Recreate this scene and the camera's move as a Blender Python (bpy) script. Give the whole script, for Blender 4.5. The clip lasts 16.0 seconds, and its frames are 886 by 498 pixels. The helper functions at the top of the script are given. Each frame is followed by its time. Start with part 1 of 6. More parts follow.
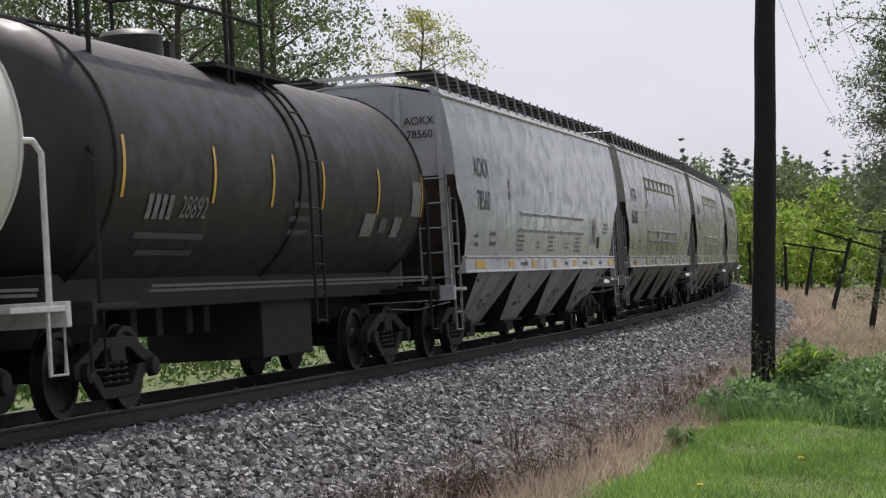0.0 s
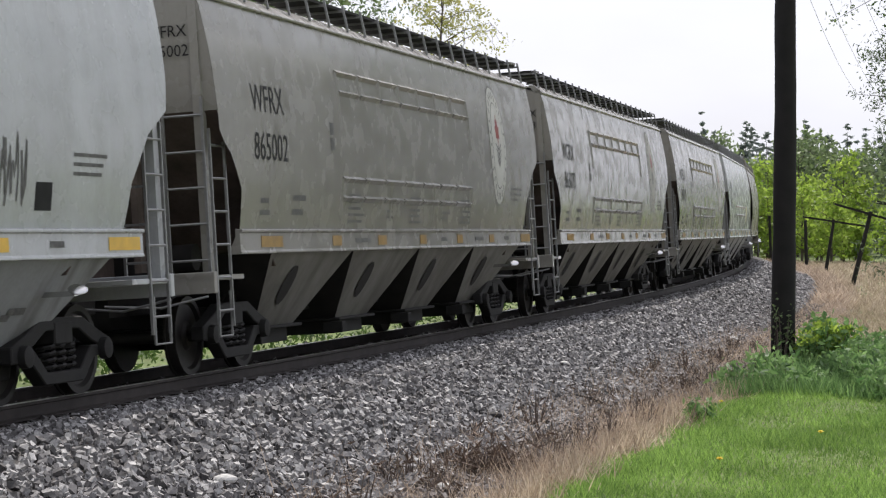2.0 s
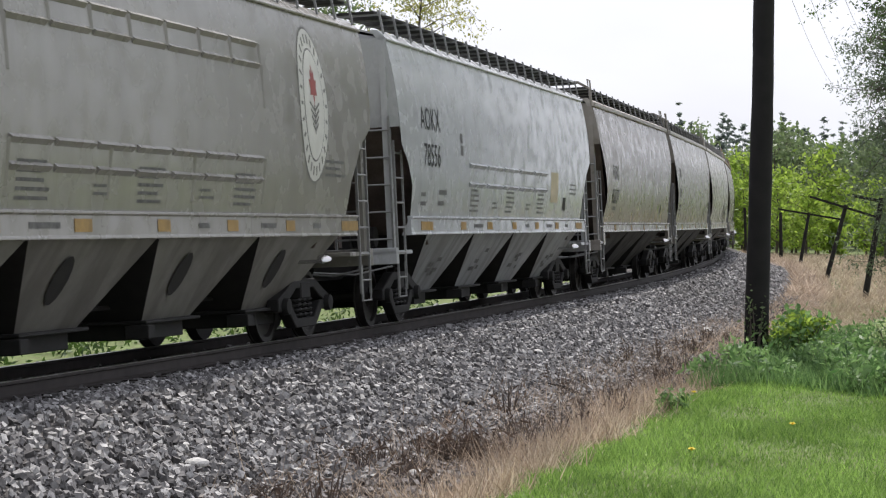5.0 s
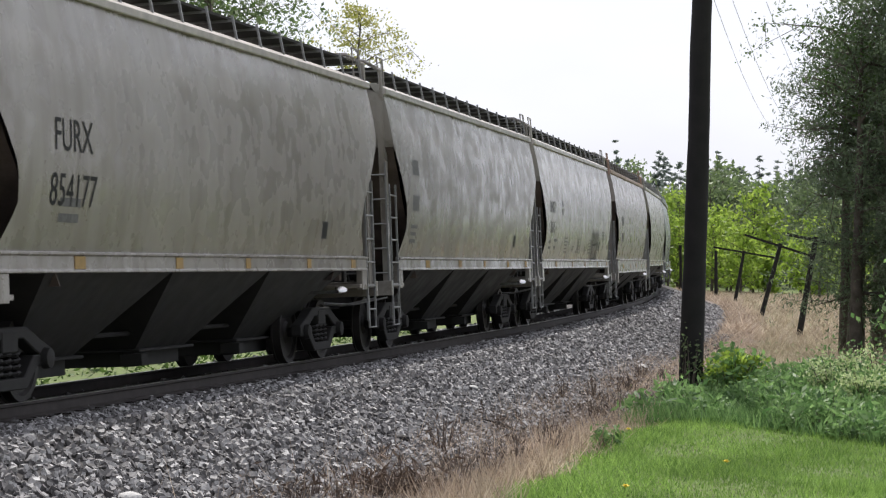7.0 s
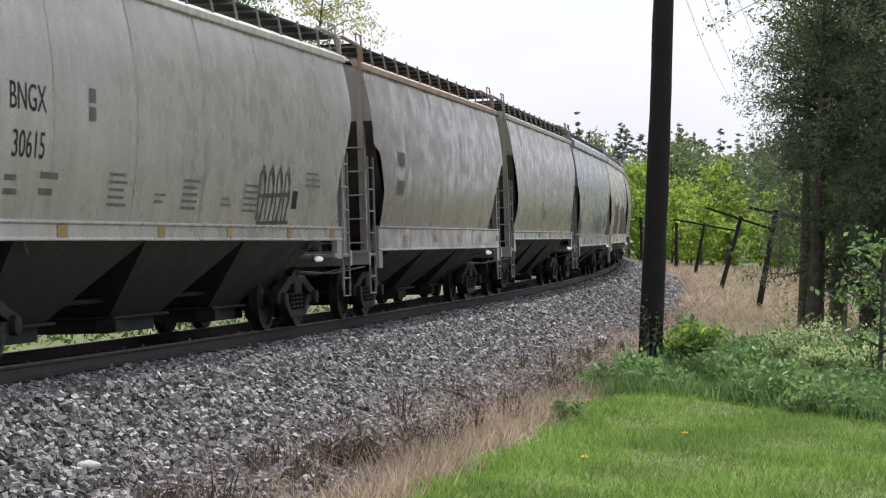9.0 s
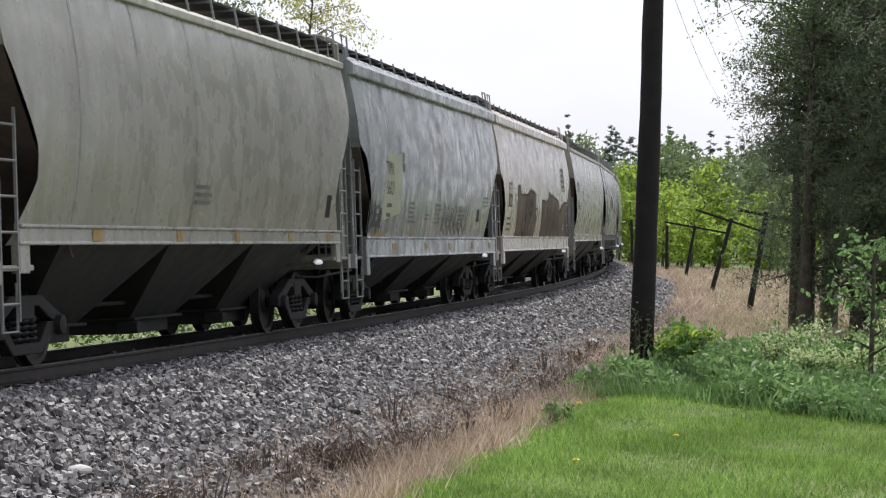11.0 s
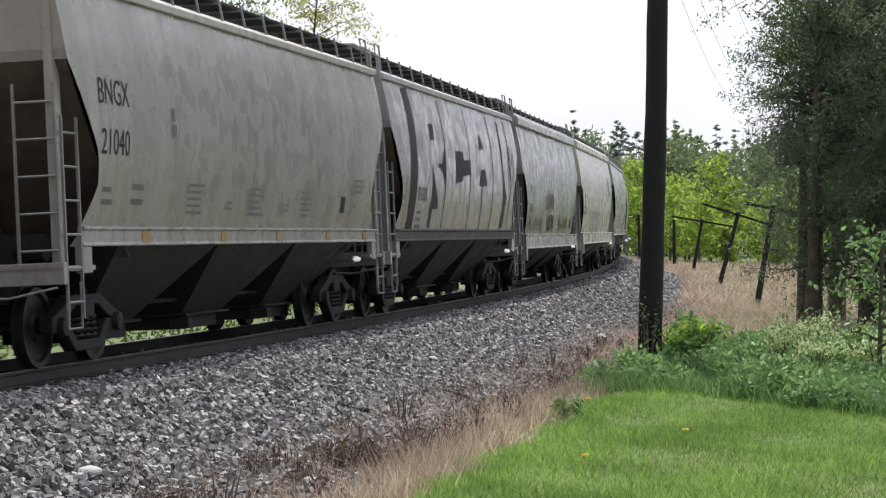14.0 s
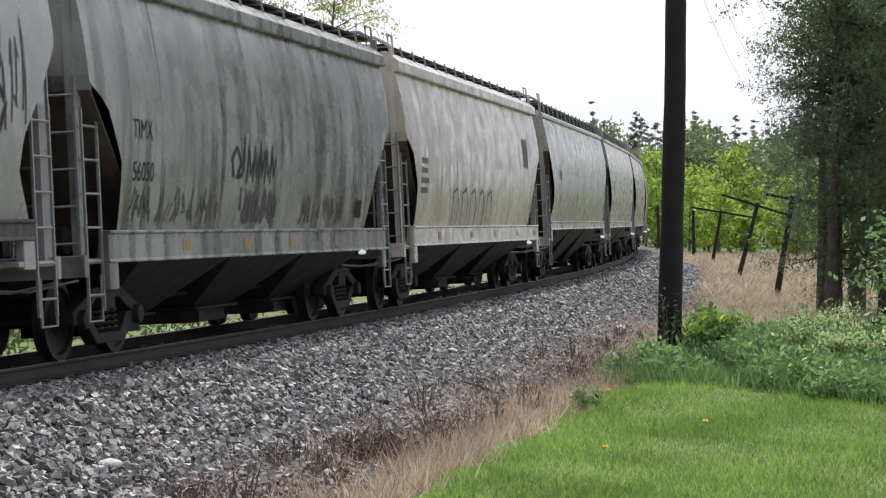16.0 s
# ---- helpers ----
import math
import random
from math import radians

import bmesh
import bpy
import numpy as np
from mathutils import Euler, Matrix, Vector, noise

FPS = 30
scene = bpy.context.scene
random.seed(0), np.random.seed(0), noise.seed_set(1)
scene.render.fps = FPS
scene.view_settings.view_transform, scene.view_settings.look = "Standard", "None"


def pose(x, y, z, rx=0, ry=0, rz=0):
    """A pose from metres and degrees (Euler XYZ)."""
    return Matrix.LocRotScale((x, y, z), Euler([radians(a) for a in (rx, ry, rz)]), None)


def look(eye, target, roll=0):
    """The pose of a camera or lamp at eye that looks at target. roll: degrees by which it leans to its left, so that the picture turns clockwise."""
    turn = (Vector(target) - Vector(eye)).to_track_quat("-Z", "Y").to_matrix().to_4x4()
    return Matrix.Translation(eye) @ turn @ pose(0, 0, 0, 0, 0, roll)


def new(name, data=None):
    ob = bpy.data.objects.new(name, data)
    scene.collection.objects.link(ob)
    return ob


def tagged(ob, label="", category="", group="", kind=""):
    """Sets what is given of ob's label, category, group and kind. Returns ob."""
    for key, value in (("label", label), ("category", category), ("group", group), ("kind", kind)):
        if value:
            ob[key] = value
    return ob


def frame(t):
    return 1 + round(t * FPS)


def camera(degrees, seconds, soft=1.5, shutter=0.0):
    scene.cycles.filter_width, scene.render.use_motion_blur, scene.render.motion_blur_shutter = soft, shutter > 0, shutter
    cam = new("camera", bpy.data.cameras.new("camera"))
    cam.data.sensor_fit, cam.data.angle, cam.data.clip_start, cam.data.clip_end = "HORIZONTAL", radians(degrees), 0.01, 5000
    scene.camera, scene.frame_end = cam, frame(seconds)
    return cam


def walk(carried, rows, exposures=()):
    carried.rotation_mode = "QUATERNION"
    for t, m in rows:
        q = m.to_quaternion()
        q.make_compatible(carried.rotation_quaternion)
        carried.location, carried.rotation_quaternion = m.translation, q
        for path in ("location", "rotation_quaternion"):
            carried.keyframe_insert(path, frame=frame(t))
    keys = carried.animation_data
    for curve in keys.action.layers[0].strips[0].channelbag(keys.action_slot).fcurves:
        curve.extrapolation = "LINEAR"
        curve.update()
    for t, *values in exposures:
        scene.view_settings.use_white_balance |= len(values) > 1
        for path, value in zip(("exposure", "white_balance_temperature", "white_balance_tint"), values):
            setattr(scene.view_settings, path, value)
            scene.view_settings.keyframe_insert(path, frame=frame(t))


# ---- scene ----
# camera: hand-held on the spot, panning along the train
cam = camera(22.195, 16.0, soft=1.2, shutter=0.05)
EYE = (0.0, 0.0, 1.80)


def aim(yaw, pitch, roll):
    return (Matrix.Translation(EYE) @ Matrix.Rotation(radians(yaw), 4, "Z")
            @ Matrix.Rotation(radians(90 + pitch), 4, "X") @ Matrix.Rotation(radians(roll), 4, "Z"))


walk(cam, [(t, aim(a, b, c)) for t, a, b, c in [
    (0.0, -0.0725, 0.0712, 0.4831),
    (0.5, 0.0024, -0.0400, 0.4118),
    (1.0, 0.0655, -0.1188, 0.3667),
    (1.5, 0.2490, -0.3976, 0.4769),
    (2.0, 0.4200, -0.6002, 0.4937),
    (2.5, 0.3438, -0.5817, 0.6721),
    (3.0, 0.1677, -0.6344, 1.1077),
    (3.5, 0.2991, -0.7976, 1.2002),
    (3.7, 0.3345, -0.9515, 1.2285),
    (5.8, -0.8303, -0.8365, 1.4485),
    (6.0, -0.9577, -0.5349, 1.4738),
    (6.5, -1.1727, -0.1031, 1.6812),
    (7.0, -1.8009, 0.0197, 1.8716),
    (7.5, -2.3212, -0.0090, 2.1955),
    (8.0, -2.7425, -0.1080, 2.3175),
    (8.5, -2.9390, -0.3120, 2.4892),
    (9.0, -2.8172, -0.6886, 2.2767),
    (11.5, -3.1419, -0.5908, 2.0897),
    (12.0, -3.2558, -0.6180, 2.1054),
    (12.5, -3.1550, -0.7449, 1.9782),
    (13.0, -3.0458, -0.7961, 1.7693),
    (13.5, -2.9071, -0.6920, 1.6312),
    (14.0, -2.8701, -0.6811, 1.4214),
    (14.5, -2.6878, -0.7317, 1.2180),
    (15.0, -2.5713, -0.7258, 1.1632),
    (15.5, -2.4762, -0.7572, 1.1970),
    (16.0, -2.3904, -0.8982, 1.2104),
]], exposures=[(0.0, -0.36, 6300, 15), (0.5, -0.06, 6300, 14), (1.0, 0.02, 6300, 14), (3.5, 0.02, 6350, 14), (6.0, 0.05, 6250, 13), (9.0, 0.02, 6300, 14), (16.0, 0.12, 6250, 13)])

# ---- light: high hazy sun ahead along the line, bright thin cloud ----
SUN_EL, SUN_AZ = 57.0, 90.0   # degrees; azimuth counted from +x towards +y
world = bpy.data.worlds.new("sky")
scene.world = world
world.use_nodes = True
wn, wl = world.node_tree.nodes, world.node_tree.links
wn.clear()
w_out = wn.new("ShaderNodeOutputWorld")
w_bg = wn.new("ShaderNodeBackground")
w_sky = wn.new("ShaderNodeTexSky")
w_sky.sky_type = "NISHITA"
w_sky.sun_disc = False
w_sky.sun_elevation = radians(SUN_EL)
w_sky.sun_rotation = radians(90 - SUN_AZ)
w_sky.air_density, w_sky.dust_density, w_sky.ozone_density = 1.0, 4.0, 1.0
# thin white cloud veil over the blue
w_co = wn.new("ShaderNodeTexCoord")
w_map = wn.new("ShaderNodeMapping")
w_map.inputs["Scale"].default_value = (1.0, 1.0, 3.0)
w_no = wn.new("ShaderNodeTexNoise")
w_no.inputs["Scale"].default_value = 3.5
w_no.inputs["Detail"].default_value = 5.0
w_ramp = wn.new("ShaderNodeMapRange")
w_ramp.inputs["From Min"].default_value, w_ramp.inputs["From Max"].default_value = 0.35, 0.65
w_ramp.inputs["To Min"].default_value, w_ramp.inputs["To Max"].default_value = 0.72, 0.96
w_mix = wn.new("ShaderNodeMix")
w_mix.data_type = "RGBA"
# the veil scatters most light on the sun's side of the sky
w_dot = wn.new("ShaderNodeVectorMath")
w_dot.operation = "DOT_PRODUCT"
w_dot.inputs[1].default_value = (math.cos(radians(SUN_EL)) * math.cos(radians(SUN_AZ)), math.cos(radians(SUN_EL)) * math.sin(radians(SUN_AZ)), math.sin(radians(SUN_EL)))
w_glow = wn.new("ShaderNodeMapRange")
w_glow.inputs["From Min"].default_value, w_glow.inputs["From Max"].default_value = -0.7, 0.6
w_glow.inputs["To Min"].default_value, w_glow.inputs["To Max"].default_value = 4.8, 10.0
w_veil = wn.new("ShaderNodeVectorMath")
w_veil.operation = "SCALE"
w_veil.inputs[0].default_value = (0.96, 0.98, 1.03)
wl.new(w_co.outputs["Generated"], w_dot.inputs[0])
wl.new(w_dot.outputs["Value"], w_glow.inputs["Value"])
wl.new(w_glow.outputs["Result"], w_veil.inputs["Scale"])
wl.new(w_veil.outputs["Vector"], w_mix.inputs["B"])
wl.new(w_co.outputs["Generated"], w_map.inputs["Vector"])
wl.new(w_map.outputs["Vector"], w_no.inputs["Vector"])
wl.new(w_no.outputs["Fac"], w_ramp.inputs["Value"])
wl.new(w_ramp.outputs["Result"], w_mix.inputs["Factor"])
wl.new(w_sky.outputs["Color"], w_mix.inputs["A"])
wl.new(w_mix.outputs["Result"], w_bg.inputs["Color"])
w_bg.inputs["Strength"].default_value = 0.108
wl.new(w_bg.outputs["Background"], w_out.inputs["Surface"])

sun = new("sun", bpy.data.lights.new("sun", "SUN"))
sun.data.energy, sun.data.angle, sun.data.color = 4.6, radians(1.0), (1.0, 0.95, 0.86)
sdir = Vector((math.cos(radians(SUN_EL)) * math.cos(radians(SUN_AZ)),
               math.cos(radians(SUN_EL)) * math.sin(radians(SUN_AZ)), math.sin(radians(SUN_EL))))
sun.matrix_world = look(tuple(sdir * 50), (0, 0, 0))

# ---- the line: a left-hand curve seen from its outer side ----
RAD = 758.23
CEN = (-737.534, 217.524)
TH0 = 1.326326 - math.pi / 2
CANT = 4.0
RAIL_Y = 0.76


def at_line(s, p=0.0, z=0.0):
    """Place s metres along the line, p metres outwards of its centre."""
    a = TH0 + s / RAD
    return Vector((CEN[0] + (RAD + p) * math.cos(a), CEN[1] + (RAD + p) * math.sin(a), z))


def line_pose(s, z=0.0):
    """x along the line away from the camera, y to its inner side, canted."""
    a = TH0 + s / RAD + math.pi / 2
    return Matrix.Translation(at_line(s, 0, z)) @ Matrix.Rotation(a, 4, "Z") @ Matrix.Rotation(-radians(CANT), 4, "X")


def sp_of(x, y):
    dx, dy = np.asarray(x) - CEN[0], np.asarray(y) - CEN[1]
    return (np.arctan2(dy, dx) - TH0) * RAD, np.hypot(dx, dy) - RAD


def xy_of(s, p):
    a = TH0 + np.asarray(s) / RAD
    return CEN[0] + (RAD + np.asarray(p)) * np.cos(a), CEN[1] + (RAD + np.asarray(p)) * np.sin(a)


def ground_z(x, y):
    s, p = sp_of(x, y)
    lawn = np.interp(s, [-70, -40, -18, 12, 45], [0.2, 0.15, -0.6, -0.6, -1.0])
    bank = np.interp(p, [-8, -3.7, -2.0, 2.0, 3.9, 5.2], [-0.95, -0.85, -0.36, -0.13, -0.86, -0.84])
    k = np.clip((p - 5.0) / 1.5, 0, 1)
    z = bank * (1 - k) + lawn * k
    wob = 0.05 * np.sin(x * 0.9 + 1.3 * np.sin(y * 0.31)) * np.sin(y * 0.7 + x * 0.2)
    return z + wob * np.clip((np.abs(p) - 3.8) / 2, 0, 1)


# ---- material helpers ----
def mat_new(name):
    m = bpy.data.materials.new(name)
    m.use_nodes = True
    nt = m.node_tree
    b = nt.nodes["Principled BSDF"]
    return m, nt, b


def nd(nt, kind, **kw):
    n = nt.nodes.new(kind)
    for k, v in kw.items():
        n.inputs[k].default_value = v
    return n


def mixc(nt, fac, a, b, mode="MIX"):
    n = nt.nodes.new("ShaderNodeMix")
    n.data_type = "RGBA"
    n.blend_type = mode
    for sock, v in (("Factor", fac), ("A", a), ("B", b)):
        if hasattr(v, "links"):
            nt.links.new(v, n.inputs[sock])
        elif sock == "Factor":
            n.inputs[sock].default_value = v
        else:
            n.inputs[sock].default_value = (*v, 1) if len(v) == 3 else v
    return n.outputs["Result"]


def ramp(nt, val, lo, hi, a=0.0, b=1.0):
    n = nt.nodes.new("ShaderNodeMapRange")
    nt.links.new(val, n.inputs["Value"])
    n.inputs["From Min"].default_value, n.inputs["From Max"].default_value = lo, hi
    n.inputs["To Min"].default_value, n.inputs["To Max"].default_value = a, b
    return n.outputs["Result"]


def noise_of(nt, scale, stretch=(1, 1, 1), detail=4.0, offset=(0, 0, 0)):
    co = nt.nodes.new("ShaderNodeTexCoord")
    mp = nt.nodes.new("ShaderNodeMapping")
    mp.inputs["Scale"].default_value = stretch
    mp.inputs["Location"].default_value = offset
    no = nd(nt, "ShaderNodeTexNoise", Scale=scale, Detail=detail)
    nt.links.new(co.outputs["Object"], mp.inputs["Vector"])
    nt.links.new(mp.outputs["Vector"], no.inputs["Vector"])
    return no.outputs["Fac"]


def bump(nt, b, height, strength=0.3, dist=0.01):
    n = nd(nt, "ShaderNodeBump", Strength=strength, Distance=dist)
    nt.links.new(height, n.inputs["Height"])
    nt.links.new(n.outputs["Normal"], b.inputs["Normal"])


def plain(name, col, rough=0.6, metal=0.0, vary=0.25, scale=6.0):
    """A worn one-colour surface with two scales of variation."""
    m, nt, b = mat_new(name)
    dark = tuple(c * (1 - vary) for c in col)
    light = tuple(min(1, c * (1 + vary * 0.6)) for c in col)
    c1 = mixc(nt, ramp(nt, noise_of(nt, scale), 0.3, 0.7), dark, light)
    c2 = mixc(nt, ramp(nt, noise_of(nt, scale * 9), 0.45, 0.75, 0, 0.5), c1, dark)
    nt.links.new(c2, b.inputs["Base Color"])
    b.inputs["Roughness"].default_value, b.inputs["Metallic"].default_value = rough, metal
    return m


def car_paint(name, col, dirt=(0.12, 0.10, 0.08), amount=0.35, rough=0.42, streak=5.0, seed=0.0):
    """Faded car paint: vertical rain streaks, patches of grime, dust."""
    m, nt, b = mat_new(name)
    off = (seed * 7.3, seed * 3.1, seed)
    st = ramp(nt, noise_of(nt, streak, (1.0, 0.3, 0.10), 6.0, off), 0.46, 0.58, 0.0, amount)
    pa = ramp(nt, noise_of(nt, 0.7, (1, 1, 1.3), 5.0, off), 0.45, 0.75, 0.0, amount)
    fine = ramp(nt, noise_of(nt, 28.0, (1, 1, 0.5), 3.0, off), 0.4, 0.7, 0.0, 0.12)
    pale = tuple(min(1, c * 1.12) for c in col)
    c0 = mixc(nt, ramp(nt, noise_of(nt, 2.2, (1, 0.3, 0.16), 4.0, off), 0.35, 0.7), col, pale)
    c1 = mixc(nt, st, c0, dirt)
    c2 = mixc(nt, pa, c1, tuple(0.5 * (d + c) for d, c in zip(dirt, col)))
    c3 = mixc(nt, fine, c2, dirt)
    nt.links.new(c3, b.inputs["Base Color"])
    nt.links.new(ramp(nt, noise_of(nt, 3.0), 0.3, 0.7, rough - 0.08, rough + 0.15), b.inputs["Roughness"])
    # sheet steel is never quite flat
    bump(nt, b, noise_of(nt, 0.9, (1, 1, 0.35), 1.0, off), 0.14, 0.05)
    return m


def leaf_mat(name, a, b_, trans=0.35, rough=0.55):
    m, nt, b = mat_new(name)
    geo = nt.nodes.new("ShaderNodeNewGeometry")
    c = mixc(nt, geo.outputs["Random Per Island"], a, b_)
    c = mixc(nt, ramp(nt, noise_of(nt, 0.6), 0.35, 0.65, 0, 0.5), c, tuple(0.6 * v for v in a))
    nt.links.new(c, b.inputs["Base Color"])
    b.inputs["Roughness"].default_value = rough
    tr = nt.nodes.new("ShaderNodeBsdfTranslucent")
    nt.links.new(c, tr.inputs["Color"])
    mx = nt.nodes.new("ShaderNodeMixShader")
    mx.inputs[0].default_value = trans
    nt.links.new(b.outputs[0], mx.inputs[1])
    nt.links.new(tr.outputs[0], mx.inputs[2])
    nt.links.new(mx.outputs[0], nt.nodes["Material Output"].inputs["Surface"])
    return m


M_WHEEL = plain("wheel_steel", (0.024, 0.021, 0.020), 0.55, 0.4, 0.4, 9)
M_TREAD = plain("bright_tread", (0.45, 0.44, 0.43), 0.28, 1.0, 0.1, 9)
M_TRUCK = plain("truck_casting", (0.013, 0.012, 0.012), 0.75, 0.1, 0.45, 7)
M_RAIL = plain("rusty_rail", (0.040, 0.033, 0.030), 0.75, 0.2, 0.35, 5)
M_HEAD = plain("rail_head", (0.42, 0.41, 0.40), 0.32, 1.0, 0.12, 5)
M_TIE = plain("sleeper_wood", (0.04, 0.034, 0.03), 0.9, 0, 0.5, 4)
M_CREO = plain("creosoted_pole", (0.012, 0.010, 0.010), 0.9, 0, 0.45, 3)
M_GREYWOOD = plain("old_wood", (0.018, 0.015, 0.014), 0.9, 0, 0.5, 4)
M_BARK = plain("bark", (0.11, 0.09, 0.075), 0.95, 0, 0.5, 5)
M_BLACK = plain("stencil_black", (0.02, 0.02, 0.021), 0.6, 0, 0.35, 9)
M_STENCIL = plain("faded_stencil", (0.15, 0.148, 0.145), 0.65, 0, 0.4, 14)
M_WHITE = plain("white_stencil", (0.68, 0.68, 0.66), 0.5, 0, 0.2, 12)
M_FADEWHITE = plain("faded_white", (0.22, 0.21, 0.21), 0.6, 0, 0.4, 16)
M_YELLOW = plain("reflector_yellow", (0.75, 0.45, 0.03), 0.35, 0, 0.15, 8)
M_OCHRE = plain("dirty_reflector", (0.36, 0.22, 0.06), 0.5, 0, 0.3, 8)
# grimy steel, kept near black to hold the shade beneath the cars too
M_DARKSTEEL = plain("grimy_shade_steel", (0.017, 0.015, 0.015), 0.8, 0.1, 0.4, 5)
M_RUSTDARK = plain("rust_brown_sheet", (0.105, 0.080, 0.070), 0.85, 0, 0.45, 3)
M_GRIP = plain("galvanised_grip", (0.27, 0.27, 0.27), 0.5, 0.5, 0.2, 10)
M_CHROME = plain("glint_steel", (0.6, 0.6, 0.6), 0.22, 1.0, 0.02, 3)
M_GRAFDARK = plain("graffiti_black", (0.03, 0.028, 0.032), 0.55, 0, 0.3, 5)
M_GRAFBROWN = plain("graffiti_wash", (0.19, 0.145, 0.11), 0.7, 0, 0.4, 2)
M_SEAM = plain("seam_grime", (0.10, 0.088, 0.076), 0.7, 0, 0.5, 3)
M_OUTLINE = plain("graffiti_brown_line", (0.05, 0.036, 0.03), 0.7, 0, 0.4, 5)
M_RED = plain("emblem_red", (0.30, 0.05, 0.04), 0.5, 0, 0.2, 6)
M_EMBPALE = plain("emblem_pale", (0.62, 0.61, 0.57), 0.6, 0, 0.1, 5)
M_EMBDARK = plain("emblem_grey", (0.17, 0.165, 0.155), 0.5, 0, 0.3, 9)
M_GRAFWHITE = plain("graffiti_chalk", (0.52, 0.50, 0.46), 0.6, 0, 0.25, 5)
M_DRYGREY = plain("graffiti_grey", (0.10, 0.098, 0.095), 0.65, 0, 0.5, 9)

for flat_paint in (M_BLACK, M_STENCIL, M_GRAFDARK, M_DRYGREY, M_OUTLINE, M_EMBDARK, M_GRAFBROWN):
    flat_paint.node_tree.nodes["Principled BSDF"].inputs["Specular IOR Level"].default_value = 0.15


# ---- mesh helpers ----
def box(bm, x0, x1, y0, y1, z0, z1):
    v = [bm.verts.new(c) for c in ((x0, y0, z0), (x1, y0, z0), (x1, y1, z0), (x0, y1, z0),
                                   (x0, y0, z1), (x1, y0, z1), (x1, y1, z1), (x0, y1, z1))]
    for f in ((3, 2, 1, 0), (4, 5, 6, 7), (0, 1, 5, 4), (1, 2, 6, 5), (2, 3, 7, 6), (3, 0, 4, 7)):
        bm.faces.new([v[i] for i in f])


def hexa(bm, low, high):
    """A block between two four-cornered loops of points."""
    a = [bm.verts.new(c) for c in low]
    b = [bm.verts.new(c) for c in high]
    n = len(a)
    bm.faces.new(a[::-1])
    bm.faces.new(b)
    for i in range(n):
        bm.faces.new((a[i], a[(i + 1) % n], b[(i + 1) % n], b[i]))


def tube(bm, pts, radii, sides=8, cap=True):
    """A round bar along points; radii: one number or one for each point."""
    if not hasattr(radii, "__len__"):
        radii = [radii] * len(pts)
    pts = [Vector(p) for p in pts]
    rings = []
    for i, p in enumerate(pts):
        d = (pts[min(i + 1, len(pts) - 1)] - pts[max(i - 1, 0)]).normalized()
        ref = Vector((0, 0, 1)) if abs(d.z) < 0.9 else Vector((1, 0, 0))
        a = d.cross(ref).normalized()
        b = d.cross(a)
        rings.append([bm.verts.new(p + float(radii[i]) * (math.cos(2 * math.pi * k / sides) * a + math.sin(2 * math.pi * k / sides) * b)) for k in range(sides)])
    for r0, r1 in zip(rings, rings[1:]):
        for k in range(sides):
            bm.faces.new((r0[k], r0[(k + 1) % sides], r1[(k + 1) % sides], r1[k]))
    if cap:
        bm.faces.new(rings[0])
        bm.faces.new(rings[-1][::-1])


def lathe_y(bm, prof, sides=24):
    """Turn a profile of (y, r) about the y axis."""
    rings = [[bm.verts.new((r * math.cos(2 * math.pi * k / sides), y, r * math.sin(2 * math.pi * k / sides))) for k in range(sides)] for y, r in prof]
    for r0, r1 in zip(rings, rings[1:]):
        for k in range(sides):
            bm.faces.new((r0[k], r0[(k + 1) % sides], r1[(k + 1) % sides], r1[k]))
    bm.faces.new(rings[0][::-1])
    bm.faces.new(rings[-1])


def finish(bm, smooth=None):
    bmesh.ops.recalc_face_normals(bm, faces=bm.faces)
    if smooth is not None:
        for f in bm.faces:
            f.smooth = True
        for e in bm.edges:
            if len(e.link_faces) == 2 and e.calc_face_angle(0) > radians(smooth):
                e.smooth = False


def mesh_of(name, bm, mat, smooth=None, bevel=0.0):
    finish(bm, smooth)
    if bevel:
        bmesh.ops.bevel(bm, geom=list(bm.edges), offset=bevel, segments=1, affect="EDGES", clamp_overlap=True)
    me = bpy.data.meshes.new(name)
    bm.to_mesh(me)
    bm.free()
    me.materials.append(mat)
    return me


def part(name, bm, mat, parent=None, label="", smooth=None, bevel=0.0):
    me = bm if isinstance(bm, bpy.types.Mesh) else mesh_of(name, bm, mat, smooth, bevel)
    ob = new(name, me)
    if parent:
        ob.parent = parent
    if label:
        tagged(ob, label)
    return ob


def mesh_np(name, verts, faces, mat, smooth=False):
    """A mesh straight from arrays; every face has the same number of corners."""
    verts, faces = np.asarray(verts, np.float32), np.asarray(faces, np.int32)
    me = bpy.data.meshes.new(name)
    k = faces.shape[1]
    me.vertices.add(len(verts))
    me.vertices.foreach_set("co", verts.ravel())
    me.loops.add(faces.size)
    me.loops.foreach_set("vertex_index", faces.ravel())
    me.polygons.add(len(faces))
    me.polygons.foreach_set("loop_start", np.arange(0, faces.size, k, dtype=np.int32))
    me.polygons.foreach_set("use_smooth", np.full(len(faces), smooth))
    me.update(calc_edges=True)
    me.materials.append(mat)
    return me


def thing(name, label, category, group="", kind="", place=None):
    ob = new(name)
    if place is not None:
        ob.matrix_world = place
    return tagged(ob, label, category, group, kind)


